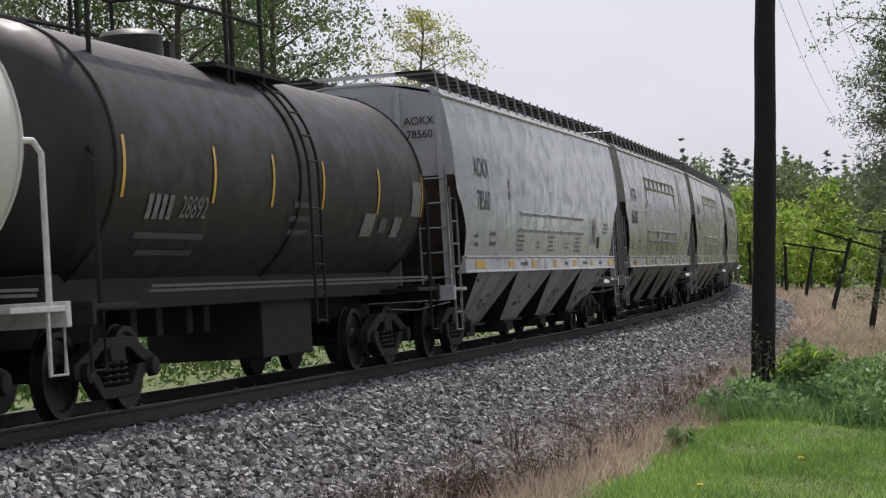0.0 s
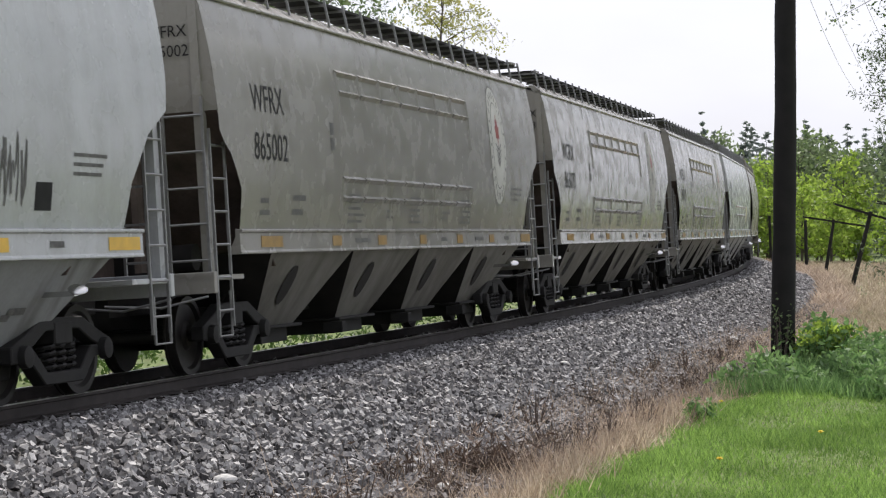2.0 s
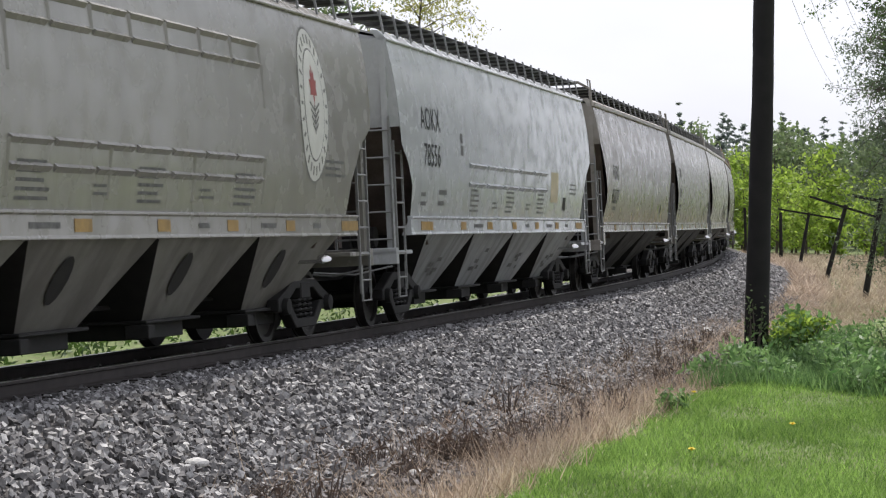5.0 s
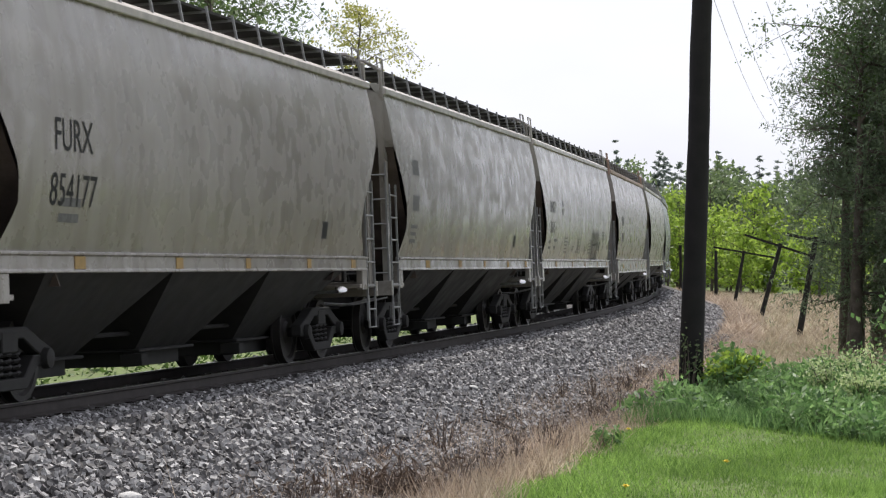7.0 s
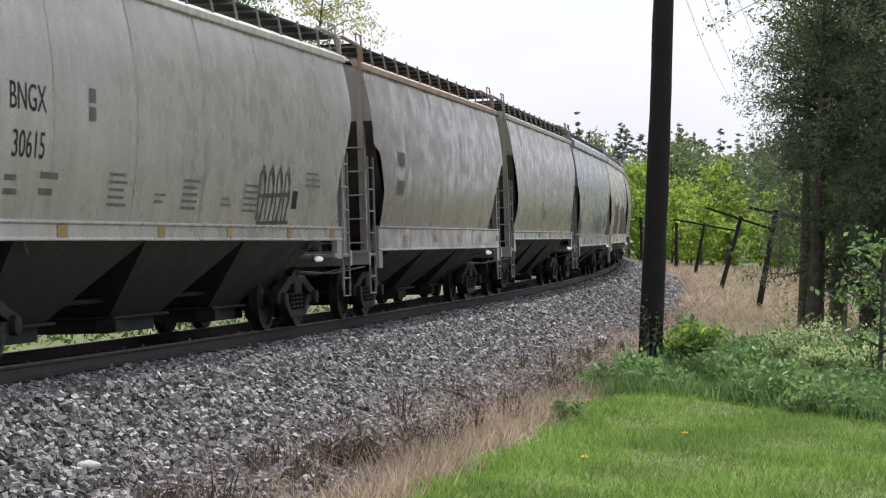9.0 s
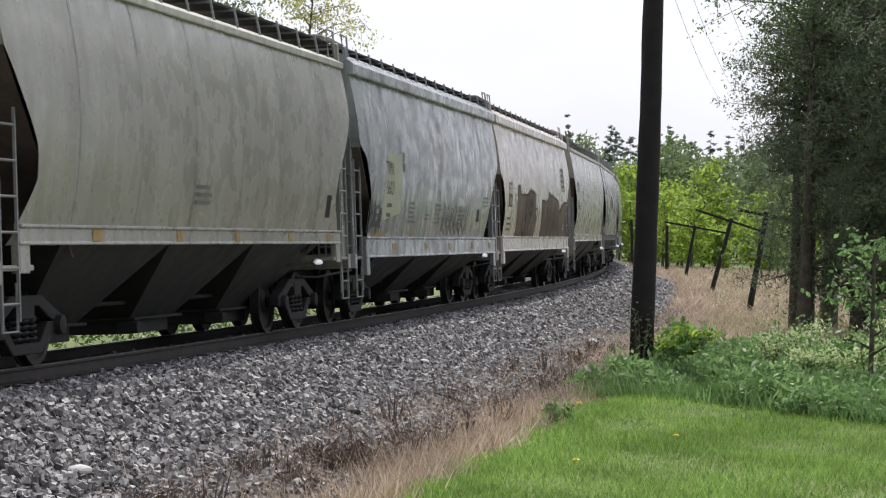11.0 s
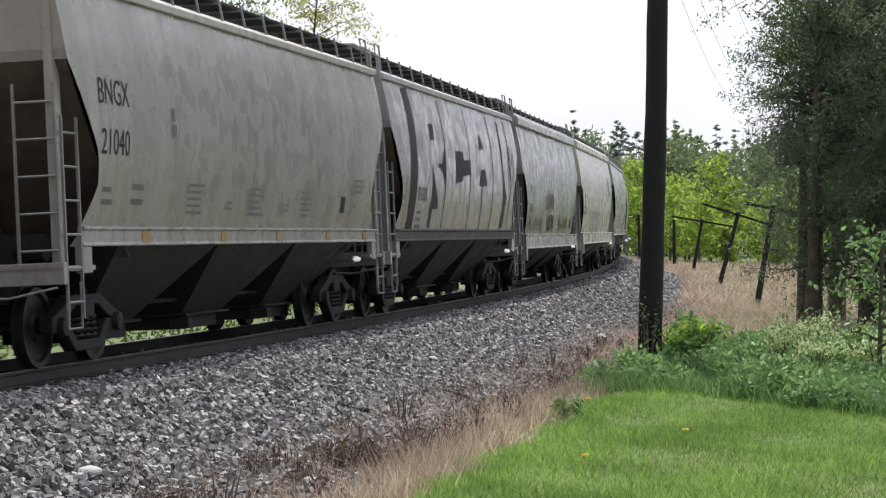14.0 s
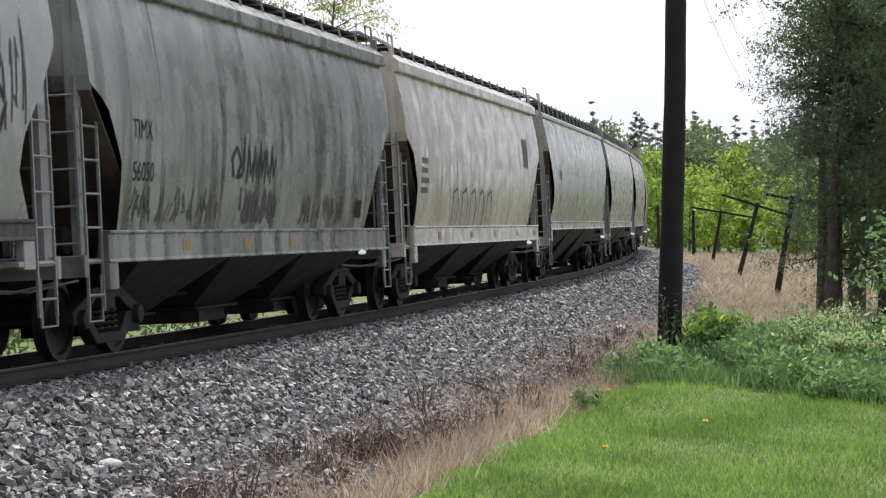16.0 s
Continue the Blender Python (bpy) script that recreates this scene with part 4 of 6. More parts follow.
    for dr in (-1, 1):
        bm = bmesh.new()
        xa, xb = dr * (hx + 0.05), dr * (hx - 1.2)
        box(bm, min(xa, xb), max(xa, xb), -1.5, 1.5, 1.10, 1.16)
        box(bm, min(xa, dr * (hx - 0.05)), max(xa, dr * (hx - 0.05)), -1.52, 1.52, 0.95, 1.2)
        part("end_platform", bm, trim, car, "end platform", None, 0.008)
        for y in (-1.46, 1.46):
            bm = bmesh.new()
            tube(bm, [(dr * (hx - 0.3), y, 1.15), (dr * (hx - 0.3), y, 2.6), (dr * (hx - 0.38), y * 0.97, 2.72), (dr * (hx - 0.7), y * 0.9, 2.72)], 0.033, 8)
            tube(bm, [(dr * hx, y, 1.1), (dr * hx, y, 0.5), (dr * (hx - 0.35), y, 0.5), (dr * (hx - 0.35), y, 1.1)], 0.025, 6)
            part("handrail", bm, trim, car, "bent pipe handrail and step")
        add_coupler(car, dr * (hx - 0.02), dr * 0.8)
        add_truck(car, dr * (hx - 1.55))
    return car, r, hc, hx


def tank_decals(car, r, hc, hx):
    def pt(x, a, off=0.012):
        return Vector((x, -(r + off) * math.cos(a), hc + (r + off) * math.sin(a)))

    def patch(name, x0, x1, a0, a1, mat, label=""):
        bm = bmesh.new()
        prev = None
        for a in np.linspace(a0, a1, 8):
            cur = (bm.verts.new(pt(x0, a)), bm.verts.new(pt(x1, a)))
            if prev:
                bm.faces.new((prev[0], prev[1], cur[1], cur[0]))
            prev = cur
        part(name, bm, mat, car, label)

    for x in (-5.9, -3.2, -1.11, 0.95, 3.59, 6.0):
        patch("reflector", x, x + 0.075, -0.28, 0.14, M_YELLOW, "upright yellow reflective strip")
    for i in range(4):
        patch("mark_bar", -hx + 1.70 + 0.2 * i, -hx + 1.83 + 0.2 * i, -0.42, -0.24, M_FADEWHITE, "worn white mark")
    bm = text_bm("28892", 0.36, 1.0, 0.95)
    for v in bm.verts:
        v.co = pt(-hx + 3.1 + v.co.x, -0.33 + v.co.y / r)
    part("lettering", bm, M_FADEWHITE, car, "worn white stencilled number")
    for x, w, a in ((-hx + 1.6, 2.1, -0.52), (-hx + 1.9, 1.7, -0.66), (-hx + 6.6, 0.8, -0.22), (-hx + 6.5, 0.9, -0.34), (-hx + 6.6, 0.8, -0.46)):
        patch("stencil_line", x, x + w, a - 0.05, a, plain("dim_stencil", (0.09, 0.085, 0.085), 0.7))
    for x, w, a0, a1, m in ((hx - 3.75, 0.55, -0.5, -0.28, M_FADEWHITE), (hx - 2.2, 0.4, -0.5, -0.3, M_FADEWHITE), (hx - 1.35, 0.5, -0.28, 0.06, M_FADEWHITE), (hx - 2.9, 0.35, -0.46, -0.32, M_STENCIL)):
        patch("placard", x, x + w, a0, a1, m, "pale stencilled panel")


TANK_BLACK = car_paint("tank_black", (0.0125, 0.0075, 0.0085), (0.022, 0.015, 0.017), 0.35, 0.5, 3.0, 1.0)
TANK_WHITE = car_paint("tank_white", (0.72, 0.71, 0.68), (0.30, 0.26, 0.2), 0.25, 0.4, 3.0, 2.0)
tank_car(-29.0, -12.45, 1.45, 2.75, TANK_WHITE, "white tank car with white railings and dirty platform", True)
tank_decals(*tank_car(-11.85, 1.75, 1.53, 2.66, TANK_BLACK, "grimy black tank car with yellow reflective strips"))

CUT_A = [(1.5, 0.88), (2.1, 0.82), (2.48, 0.45), (2.68, 0.10), (3.2, 0.05), (4.3, 0.0)]
CUT_A_FAR = [(1.5, 1.15), (2.1, 1.0), (2.6, 0.6), (2.85, 0.12), (3.2, 0.06), (4.3, 0.0)]
CUT_B = [(1.3, 0.42), (1.56, 0.60), (2.0, 0.98), (2.37, 0.93), (2.98, 0.38), (3.38, 0.03), (4.3, 0.0)]
CUT_C = [(1.3, 1.1), (2.2, 1.02), (2.86, 0.52), (2.96, 0.05), (4.3, 0.0)]
CUT_C_FAR = [(1.3, 1.7), (1.5, 1.62), (2.3, 1.2), (2.95, 0.42), (3.08, 0.08), (4.3, 0.0)]
REFL = [(0.057, 0.78), (0.223, 0.39), (0.348, 0.42), (0.48, 0.36), (0.612, 0.36), (0.742, 0.34), (0.885, 0.75)]


def spec_a(name, col, label, seed, amount=0.2, **kw):
    p = car_paint(name, col, (0.16, 0.14, 0.12), amount, 0.21, 4.0, seed)
    d = dict(label=label, paint=p, cut=CUT_A, cut_far=CUT_A_FAR, curve=(1.50, 0.14, 1.45), ext=(0.5, 0.4), sill_print=((0.285, 0.7), (0.555, 0.35), (0.685, 0.55), (0.81, 0.3)), bays=4, reflect=REFL, bulkhead=2.95, under=M_DARKSTEEL, sill=(1.375, 1.60), shaded_crosspaint=M_DARKSTEEL,
             # dimmer copy of the body paint: grime plus underside shade
             shaded_baypaint=car_paint(name + "_bay", tuple(c * 0.6 for c in col), (0.06, 0.052, 0.045), 0.5, 0.5, 2.5, seed + 0.3))
    d.update(kw)
    return d


def spec_b(name, col, label, seed, amount=0.4, **kw):
    p = car_paint(name, col, (0.13, 0.105, 0.085) if amount < 0.6 else (0.055, 0.05, 0.045), amount, 0.25, 4.5, seed)
    col_seam = tuple(c * 0.42 for c in col)
    # body paint cut to near black, for grime and the shade underneath
    u = car_paint(name + "_under_shade", tuple(c * 0.065 for c in col), (0.012, 0.013, 0.013), 0.8, 0.6, 2.5, seed + 0.5)
    d = dict(label=label, paint=p, cut=CUT_B, bays=3, bulkhead=3.35, sill=(1.36, 1.52), shaded_baypaint=u, bayfoot=(0.42, 0.55), bayslope=0.26,
             # chord colour is body paint brightened to hold sunlight along the roof edge
             shaded_crosspaint=M_DARKSTEEL, gatepaint=M_TRUCK, brackets=True, chord=0.15, chord_out=0.055, bracket_gap=1.07, chordpaint=plain(name + "_chord", tuple(min(0.6, c * 1.5) for c in col), 0.45, 0, 0.3, 4), seam=plain(name + "_seam", col_seam, 0.6, 0, 0.4, 3), panels=7, post=0.2, sill_in=0.55, bayspan=(1.9, 1.6),
             reflect=[(0.16, 0.3), (0.37, 0.25), (0.55, 0.2), (0.74, 0.2), (0.9, 0.25)], reflmat=M_OCHRE)
    d.update(kw)
    if "chord_out" in kw:
        d["chordpaint"] = p
    return d


def small_print(side, L, plate=True):
    side.bars(1.0, 2.0, 2, 0.4, 0.06, 0.14)
    for u in (L * 0.27, L * 0.45, L * 0.63):
        side.bars(u, 2.1, 5, 0.75, 0.035, 0.085)
    side.bars(L * 0.84, 2.35, 3, 0.9, 0.035, 0.09)
    side.bars(L * 0.56, 1.9, 2, 0.5, 0.03, 0.08)
    side.bars(L * 0.38, 1.9, 2, 0.4, 0.03, 0.08)
    side.bars(L * 0.22, 3.0, 2, 0.22, 0.16, 0.2)
    side.bars(L * 0.13, 2.05, 2, 0.55, 0.07, 0.17)
    if plate:
        side.patch("data_plate", L * 0.795, L * 0.815, 1.80, 2.06, M_BLACK, "black data panel")


def dashes(side, u0, u1, h, paint, n=7):
    """Raised seams pressed in the sheet: rows of short bright beads."""
    for i in range(n):
        a, b = u0 + (u1 - u0) * i / n, u0 + (u1 - u0) * (i + 0.9) / n
        bm = bmesh.new()
        hexa(bm, [side.pt(a, h + 0.035, 0.002), side.pt(a, h, 0.05), side.pt(a, h - 0.05, 0.002)],
             [side.pt(b, h + 0.035, 0.002), side.pt(b, h, 0.05), side.pt(b, h - 0.05, 0.002)])
        part("pressed_seam", bm, paint, side.car)


def grid_posts(side, us, h0, h1, paint):
    """Short upright beads that tie two pressed rows together."""
    for u in us:
        bm = bmesh.new()
        hexa(bm, [side.pt(u - 0.03, h0, 0.001), side.pt(u, h0, 0.02), side.pt(u + 0.03, h0, 0.001)],
             [side.pt(u - 0.03, h1, 0.001), side.pt(u, h1, 0.03), side.pt(u + 0.03, h1, 0.001)])
        part("pressed_seam", bm, paint, side.car)


def emblem(side, u, h):
    """A tall pale oval with a ring, red centre."""
    def oval(rx, rh, n=30):
        return [(u + rx * math.cos(2 * math.pi * k / n), h + rh * math.sin(2 * math.pi * k / n)) for k in range(n)]

    side.poly([oval(0.60, 1.02)], M_EMBDARK, "emblem_rim", "thin dark oval outline", 0.003)
    side.poly([oval(0.575, 0.99)], M_EMBPALE, "emblem_ring", "pale oval painted emblem", 0.005)
    side.poly([oval(0.41, 0.74)], M_EMBDARK, "emblem_rim", "", 0.007)
    side.poly([oval(0.39, 0.715)], M_EMBPALE, "emblem_field", "", 0.009)
    for k in range(26):
        a = 2 * math.pi * k / 26
        side.lines([([(u + 0.455 * math.cos(a), h + 0.80 * math.sin(a)), (u + 0.53 * math.cos(a), h + 0.92 * math.sin(a))], 0.045)], M_EMBDARK, "emblem_mark", "", 0.008)
    leaf = [(0, 0.42), (0.05, 0.28), (0.13, 0.34), (0.11, 0.2), (0.24, 0.2), (0.18, 0.08), (0.22, 0.0), (0.05, 0.0), (0.015, -0.12)]
    side.poly([[(u + 0.62 * a, h + 0.12 + b) for a, b in leaf] + [(u - 0.62 * a, h + 0.12 + b) for a, b in reversed(leaf[1:])]], M_RED, "emblem_centre", "dull red pointed leaf shape", 0.012)
    stalks = [([(u, h), (u, h - 0.38)], 0.035)]
    for k in range(4):
        z = h - 0.02 - 0.09 * k
        stalks += [([(u, z - 0.06), (u + sg * (0.2 - 0.03 * k), z + 0.05)], 0.035) for sg in (-1, 1)]
    side.lines(stalks, M_EMBDARK, "emblem_stalks", "grey stalks under the leaf", 0.012)


def lettered(side, mark, number, u=1.9, h=3.12, size=0.5, mat=None, gap=0.56):
    side.text(mark, u, h, size, mat, 0.9)
    side.text(number, u + 0.05, h - gap, size, mat, 0.9)


def end_letters(car, L, mark, number, eave, x0=-1.08):
    """Marks on the bulkhead of the near end."""
    for txt, h in ((mark, eave - 0.42), (number, eave - 0.64)):
        bm = text_bm(txt, 0.185, 1.0, 0.95)
        for v in bm.verts:
            v.co = Vector((-L / 2 - 0.004, x0 - v.co.x, h + v.co.y))
        part("end_lettering", bm, M_BLACK, car, "stencilled lettering")


def build_train():
    c, sd = hopper_car(3.2, 20.5, spec_a("paint_pale", (0.43, 0.443, 0.455), "clean pale grey covered hopper car with yellow reflectors", 1, 0.10, bay_marks=True))
    L = 17.3
    lettered(sd, "AOKX", "78560", 1.62, 3.11, 0.48)
    end_letters(c, sd.L, "AOKX", "78560", 4.26)
    dashes(sd, 4.9, 11.9, 2.42, sd.car.children[0].data.materials[0], 5)
    dashes(sd, 4.9, 11.9, 2.12, sd.car.children[0].data.materials[0], 5)
    small_print(sd, L)
    sd.scribble(12.75, 13.55, 1.8, 2.5, 7, 0.03, M_STENCIL, 4)
    tan = (0.265, 0.254, 0.232)
    for i, (a, b, mk, num) in enumerate(((21.9, 38.7, "WFRX", "865002"), (40.2, 56.95, "WGRX", "865073"), (58.9, 75.2, "WFRX", "865015"))):
        L = b - a
        c, sd = hopper_car(a, b, spec_a("paint_stone%d" % i, tan, "stone grey covered hopper car with a pale oval emblem", 3 + i, 0.12, reflmat=M_OCHRE, spots=True))
        pm = sd.car.children[0].data.materials[0]
        lettered(sd, mk, num, 1.3, 3.14, 0.46)
        end_letters(c, sd.L, mk, num, 4.26)
        for h in (3.68, 3.42, 2.29, 2.04):
            dashes(sd, 4.2, 11.27, h, pm)
        grid_posts(sd, [4.2 + 7.07 * k / 7 for k in range(8)], 3.42, 3.68, pm)
        grid_posts(sd, [4.2, 11.27], 2.9, 3.42, pm)
        grid_posts(sd, [4.2 + 7.07 * k / 3 for k in range(4)], 1.75, 2.29, pm)
        emblem(sd, 13.25, 3.05)
        small_print(sd, L, False)
    c, sd = hopper_car(76.6, 93.2, spec_a("paint_pale_b", (0.43, 0.443, 0.455), "pale grey covered hopper car with dull orange reflectors", 9, 0.12, reflmat=M_OCHRE, bay_marks=True, ext=(0.4, 0.0)))
    L = 16.6
    lettered(sd, "AOKX", "78556", 1.6)
    for h in (2.5, 2.18):
        dashes(sd, 4.3, 11.4, h, sd.car.children[0].data.materials[0], 5)
    small_print(sd, L)
    sd.patch("paint_patch", 11.8, 12.6, 1.95, 2.55, plain("yellowed_patch", (0.55, 0.48, 0.33), 0.6, 0, 0.2, 3), "yellowed paint patch")
    sd.text("7", 16.3, 3.95, 0.25)
    # older round-sided cars
    c, sd = hopper_car(95.0, 110.0, spec_b("paint_taupe", (0.253, 0.231, 0.208), "dusty taupe covered hopper car with worn lettering", 11, seams=False, ext=(0.1, 0.0)))
    lettered(sd, "FURX", "854177", 2.2, 2.72, 0.48)
    sd.bars(1.9, 2.1, 2, 0.7, 0.09, 0.16)
    sd.patch("data_plate", 11.8, 12.1, 1.8, 2.05, M_BLACK, "black data panel")
    c, sd = hopper_car(111.5, 125.9, spec_b("paint_grey", (0.266, 0.253, 0.231), "streaked grey covered hopper car", 13, 0.5, seams=False))
    sd.bars(0.9, 3.2, 1, 0.7, 0.26, 0.3, M_STENCIL)
    sd.bars(0.9, 2.6, 1, 0.7, 0.26, 0.3, M_STENCIL)
    sd.bars(0.9, 2.1, 3, 0.5, 0.06, 0.12)
    sd.patch("data_plate", 11.3, 11.6, 1.8, 2.05, M_BLACK, "black data panel")
    c, sd = hopper_car(126.9, 142.6, spec_b("paint_cream", (0.39, 0.37, 0.345), "cream grey covered hopper car with a graffiti tag", 15, 0.17, panels=6, ext=(0.4, 0.3)))
    lettered(sd, "BNGX", "30615", 1.5, 2.78, 0.40, gap=0.48)
    small_print(sd, 14.8)
    tag = []
    for k in range(4):
        u = 10.05 + 0.42 * k
        tag += [([(u, 1.62), (u - 0.02, 2.25), (u + 0.12, 2.38), (u + 0.24, 2.2), (u + 0.2, 1.62)], 0.055), ([(u + 0.12, 1.6), (u + 0.3, 1.95), (u + 0.1, 2.3)], 0.04)]
    tag += [([(10.0, 1.95), (11.6, 2.0)], 0.06), ([(10.1, 1.58), (11.7, 1.6)], 0.05)]
    sd.lines(tag, M_DRYGREY, "graffiti", "looping dark graffiti tag")
    c, sd = hopper_car(144.1, 158.5, spec_b("paint_dusty", (0.284, 0.259, 0.247), "dusty grey covered hopper car with a rust-stained roof", 17, 0.3, sill=(1.18, 1.55), cut=CUT_C, cut_far=CUT_C_FAR, sill_y=1.56, ext=(0.4, 0.5), 
                       roofpaint=plain("rusty_roof", (0.34, 0.23, 0.18), 0.8, 0, 0.35, 2), chordpaint=plain("rusty_chord", (0.42, 0.33, 0.28), 0.8, 0, 0.35, 3), panels=5))
    sd.bars(1.6, 2.9, 1, 0.8, 0.26, 0.3, M_STENCIL)
    sd.bars(1.6, 2.4, 1, 0.8, 0.26, 0.3, M_STENCIL)
    c, sd = hopper_car(160.1, 174.5, spec_b("paint_olive", (0.302, 0.295, 0.257), "weathered greenish grey covered hopper car", 19, 0.3))
    sd.patch("data_plate", 12.8, 13.1, 1.75, 2.1, M_BLACK, "black data panel")
    sd.bars(6.0, 2.1, 3, 0.8, 0.05, 0.1)
    c, sd = hopper_car(175.4, 190.4, spec_b("paint_blue_grey", (0.281, 0.305, 0.320), "blue-grey covered hopper car with a deep side sill", 21, 0.62, sill=(1.12, 1.42), cut=CUT_C, cut_far=CUT_C_FAR, sill_y=1.57, panels=6, chord=0.28, chord_out=0.10, bulkhead=2.95))
    sd.poly([[(1.9, 2.94), (3.22, 2.95), (3.23, 1.88), (1.47, 1.72)]], plain("pale_green_panel", (0.40, 0.42, 0.31), 0.5, 0, 0.1, 3), "paint_panel", "paler painted panel", 0.003)
    lettered(sd, "TIMX", "56021", 2.17, 2.66, 0.34, gap=0.35)
    small_print(sd, 15.0)
    sd.scribble(0.5, 1.6, 1.5, 2.1, 14, 0.05, M_DRYGREY, 30)
    tag = []
    for k in range(7):
        u = 7.6 + 0.46 * k
        tag.append(([(u, 1.5), (u + 0.16, 2.15 - 0.05 * (k % 3)), (u + 0.4, 2.0), (u + 0.1, 1.75), (u + 0.42, 1.52)], 0.028))
        tag.append(([(u - 0.1, 1.9 - 0.04 * k), (u + 0.2, 1.6 + 0.1 * (k % 2)), (u + 0.3, 1.85)], 0.022))
    sd.lines(tag, M_DRYGREY, "graffiti", "faded looping graffiti tag")
    sd.patch("reflector", 4.46, 4.9, 1.44, 1.53, M_OCHRE)
    for k in range(5):
        sd.patch("reflector", 1.0 + 0.22 * k, 1.15 + 0.22 * k, 1.46, 1.56, M_OCHRE)
    # tan car with a brown wash of old graffiti
    c, sd = hopper_car(191.1, 207.4, spec_b("paint_sand", (0.58, 0.51, 0.455), "sand coloured covered hopper car with brown washed graffiti", 23, 0.36, reflect=[], ext=(0.5, 0.2), sill=(1.15, 1.45), cut=CUT_C, cut_far=CUT_C_FAR, sill_y=1.57, panels=8, chord=0.28, chord_out=0.10, bulkhead=2.95))
    left = [(2.78, 2.24), (2.79, 2.72), (3.03, 2.8), (3.34, 2.74), (3.52, 2.54), (4.7, 2.58), (5.2, 2.62), (5.72, 2.72), (6.63, 2.64), (6.82, 2.21)]
    right = [(8.26, 2.25), (8.28, 2.48), (9.2, 2.45), (9.77, 2.49), (10.06, 2.72), (10.6, 2.66), (11.27, 2.65), (12.0, 2.55), (12.59, 2.5), (12.99, 2.2), (13.48, 2.39), (14.38, 2.52), (14.84, 2.5)]
    sd.poly([[(2.85, 1.47)] + left + [(7.05, 1.47)], [(8.4, 1.47)] + right + [(14.83, 1.97), (14.8, 1.47)]], M_GRAFBROWN, "graffiti_wash", "brown washed graffiti fill")
    rg = random.Random(44)
    edge = []
    for ring in (left + [(7.05, 1.9)], right):
        pts = []
        for (a, b), (c2, d) in zip(ring, ring[1:]):
            n = max(1, int(math.hypot(c2 - a, d - b) / 0.22))
            pts += [(a + (c2 - a) * i / n + rg.uniform(-0.02, 0.02), b + (d - b) * i / n + rg.uniform(-0.035, 0.02)) for i in range(n)]
        edge.append((pts + [ring[-1]], 0.055))
    edge += [([(6.82, 2.21), (7.0, 1.47)], 0.04), ([(2.78, 2.3), (2.86, 1.47)], 0.04), ([(6.85, 2.2), (7.25, 2.25), (7.3, 1.95), (7.2, 2.1)], 0.04), ([(8.26, 2.3), (8.4, 1.47)], 0.035)]
    sd.lines(edge, M_OUTLINE, "graffiti_outline", "dark ragged graffiti outline")
    loops = [([(4.76, 2.5), (4.5, 2.0), (4.62, 1.9), (4.8, 2.1), (4.55, 1.47)], 0.1), ([(4.9, 1.47), (5.0, 1.96), (5.29, 2.58), (5.55, 2.2), (5.3, 1.9), (5.5, 1.6), (5.3, 1.47)], 0.1), ([(5.75, 2.45), (5.5, 2.18), (5.82, 1.98), (6.15, 2.2), (5.84, 2.45), (5.7, 1.8)], 0.09), ([(3.9, 1.8), (4.3, 1.55), (4.6, 1.6)], 0.06)]
    for k in range(9):
        u = 9.6 + 0.36 * k
        loops.append(([(u, 1.5 + 0.05 * (k % 3)), (u + 0.15, 2.3 - 0.1 * (k % 2)), (u + 0.35, 2.1), (u + 0.1, 1.9), (u + 0.35, 1.55)], 0.035))
    sd.lines(loops, M_OUTLINE, "graffiti", "looping dark graffiti scrawl")
    sd.patch("worn_panel", 1.0, 1.75, 2.2, 2.8, M_GRAFBROWN, "brownish panel behind the number")
    sd.bars(1.05, 2.74, 1, 0.7, 0.22, 0.3, M_GRAFWHITE, "number_bar")
    sd.text("15892", 1.38, 2.33, 0.24, M_GRAFWHITE, 0.85)
    sd.bars(0.95, 1.95, 3, 0.85, 0.06, 0.13, M_GRAFBROWN)
    sd.bars(2.35, 2.55, 2, 0.3, 0.13, 0.16, M_GRAFWHITE)
    sd.patch("sign_panel", 13.4, 14.3, 2.82, 3.5, M_STENCIL, "grey printed panel")
    for k in range(4):
        sd.poly([[(13.42, 3.40 - 0.16 * k), (14.0, 3.40 - 0.16 * k), (14.0, 3.32 - 0.16 * k), (13.42, 3.32 - 0.16 * k)]], M_GRAFWHITE, "sign_line", "", 0.006)
    sd.bars(7.4, 1.95, 3, 0.9, 0.04, 0.16, M_GRAFWHITE)
    sd.patch("data_plate", 14.25, 14.75, 1.62, 1.92, M_BLACK, "black data panel")
    sd.poly([[(14.3, 1.86), (14.5, 1.86), (14.5, 1.68), (14.3, 1.68)]], M_GRAFWHITE, "data_mark", "", 0.006)
    c, sd = hopper_car(209.3, 224.5, spec_b("paint_light", (0.297, 0.284, 0.266), "light grey covered hopper car with pale streaks", 25, 0.3, ext=(0.1, 0.0), seams=False))
    lettered(sd, "BNGX", "21040", 1.3, 3.05, 0.42)
    small_print(sd, 15.2)
    # silver car with large dark graffiti letters
    c, sd = hopper_car(225.9, 241.1, spec_b("paint_silver", (0.278, 0.272, 0.284), "silver covered hopper car with big dark graffiti letters", 27, 0.12, ext=(0.8, 0.4), seams=False, sillpaint=M_DRYGREY, reflect=[]))
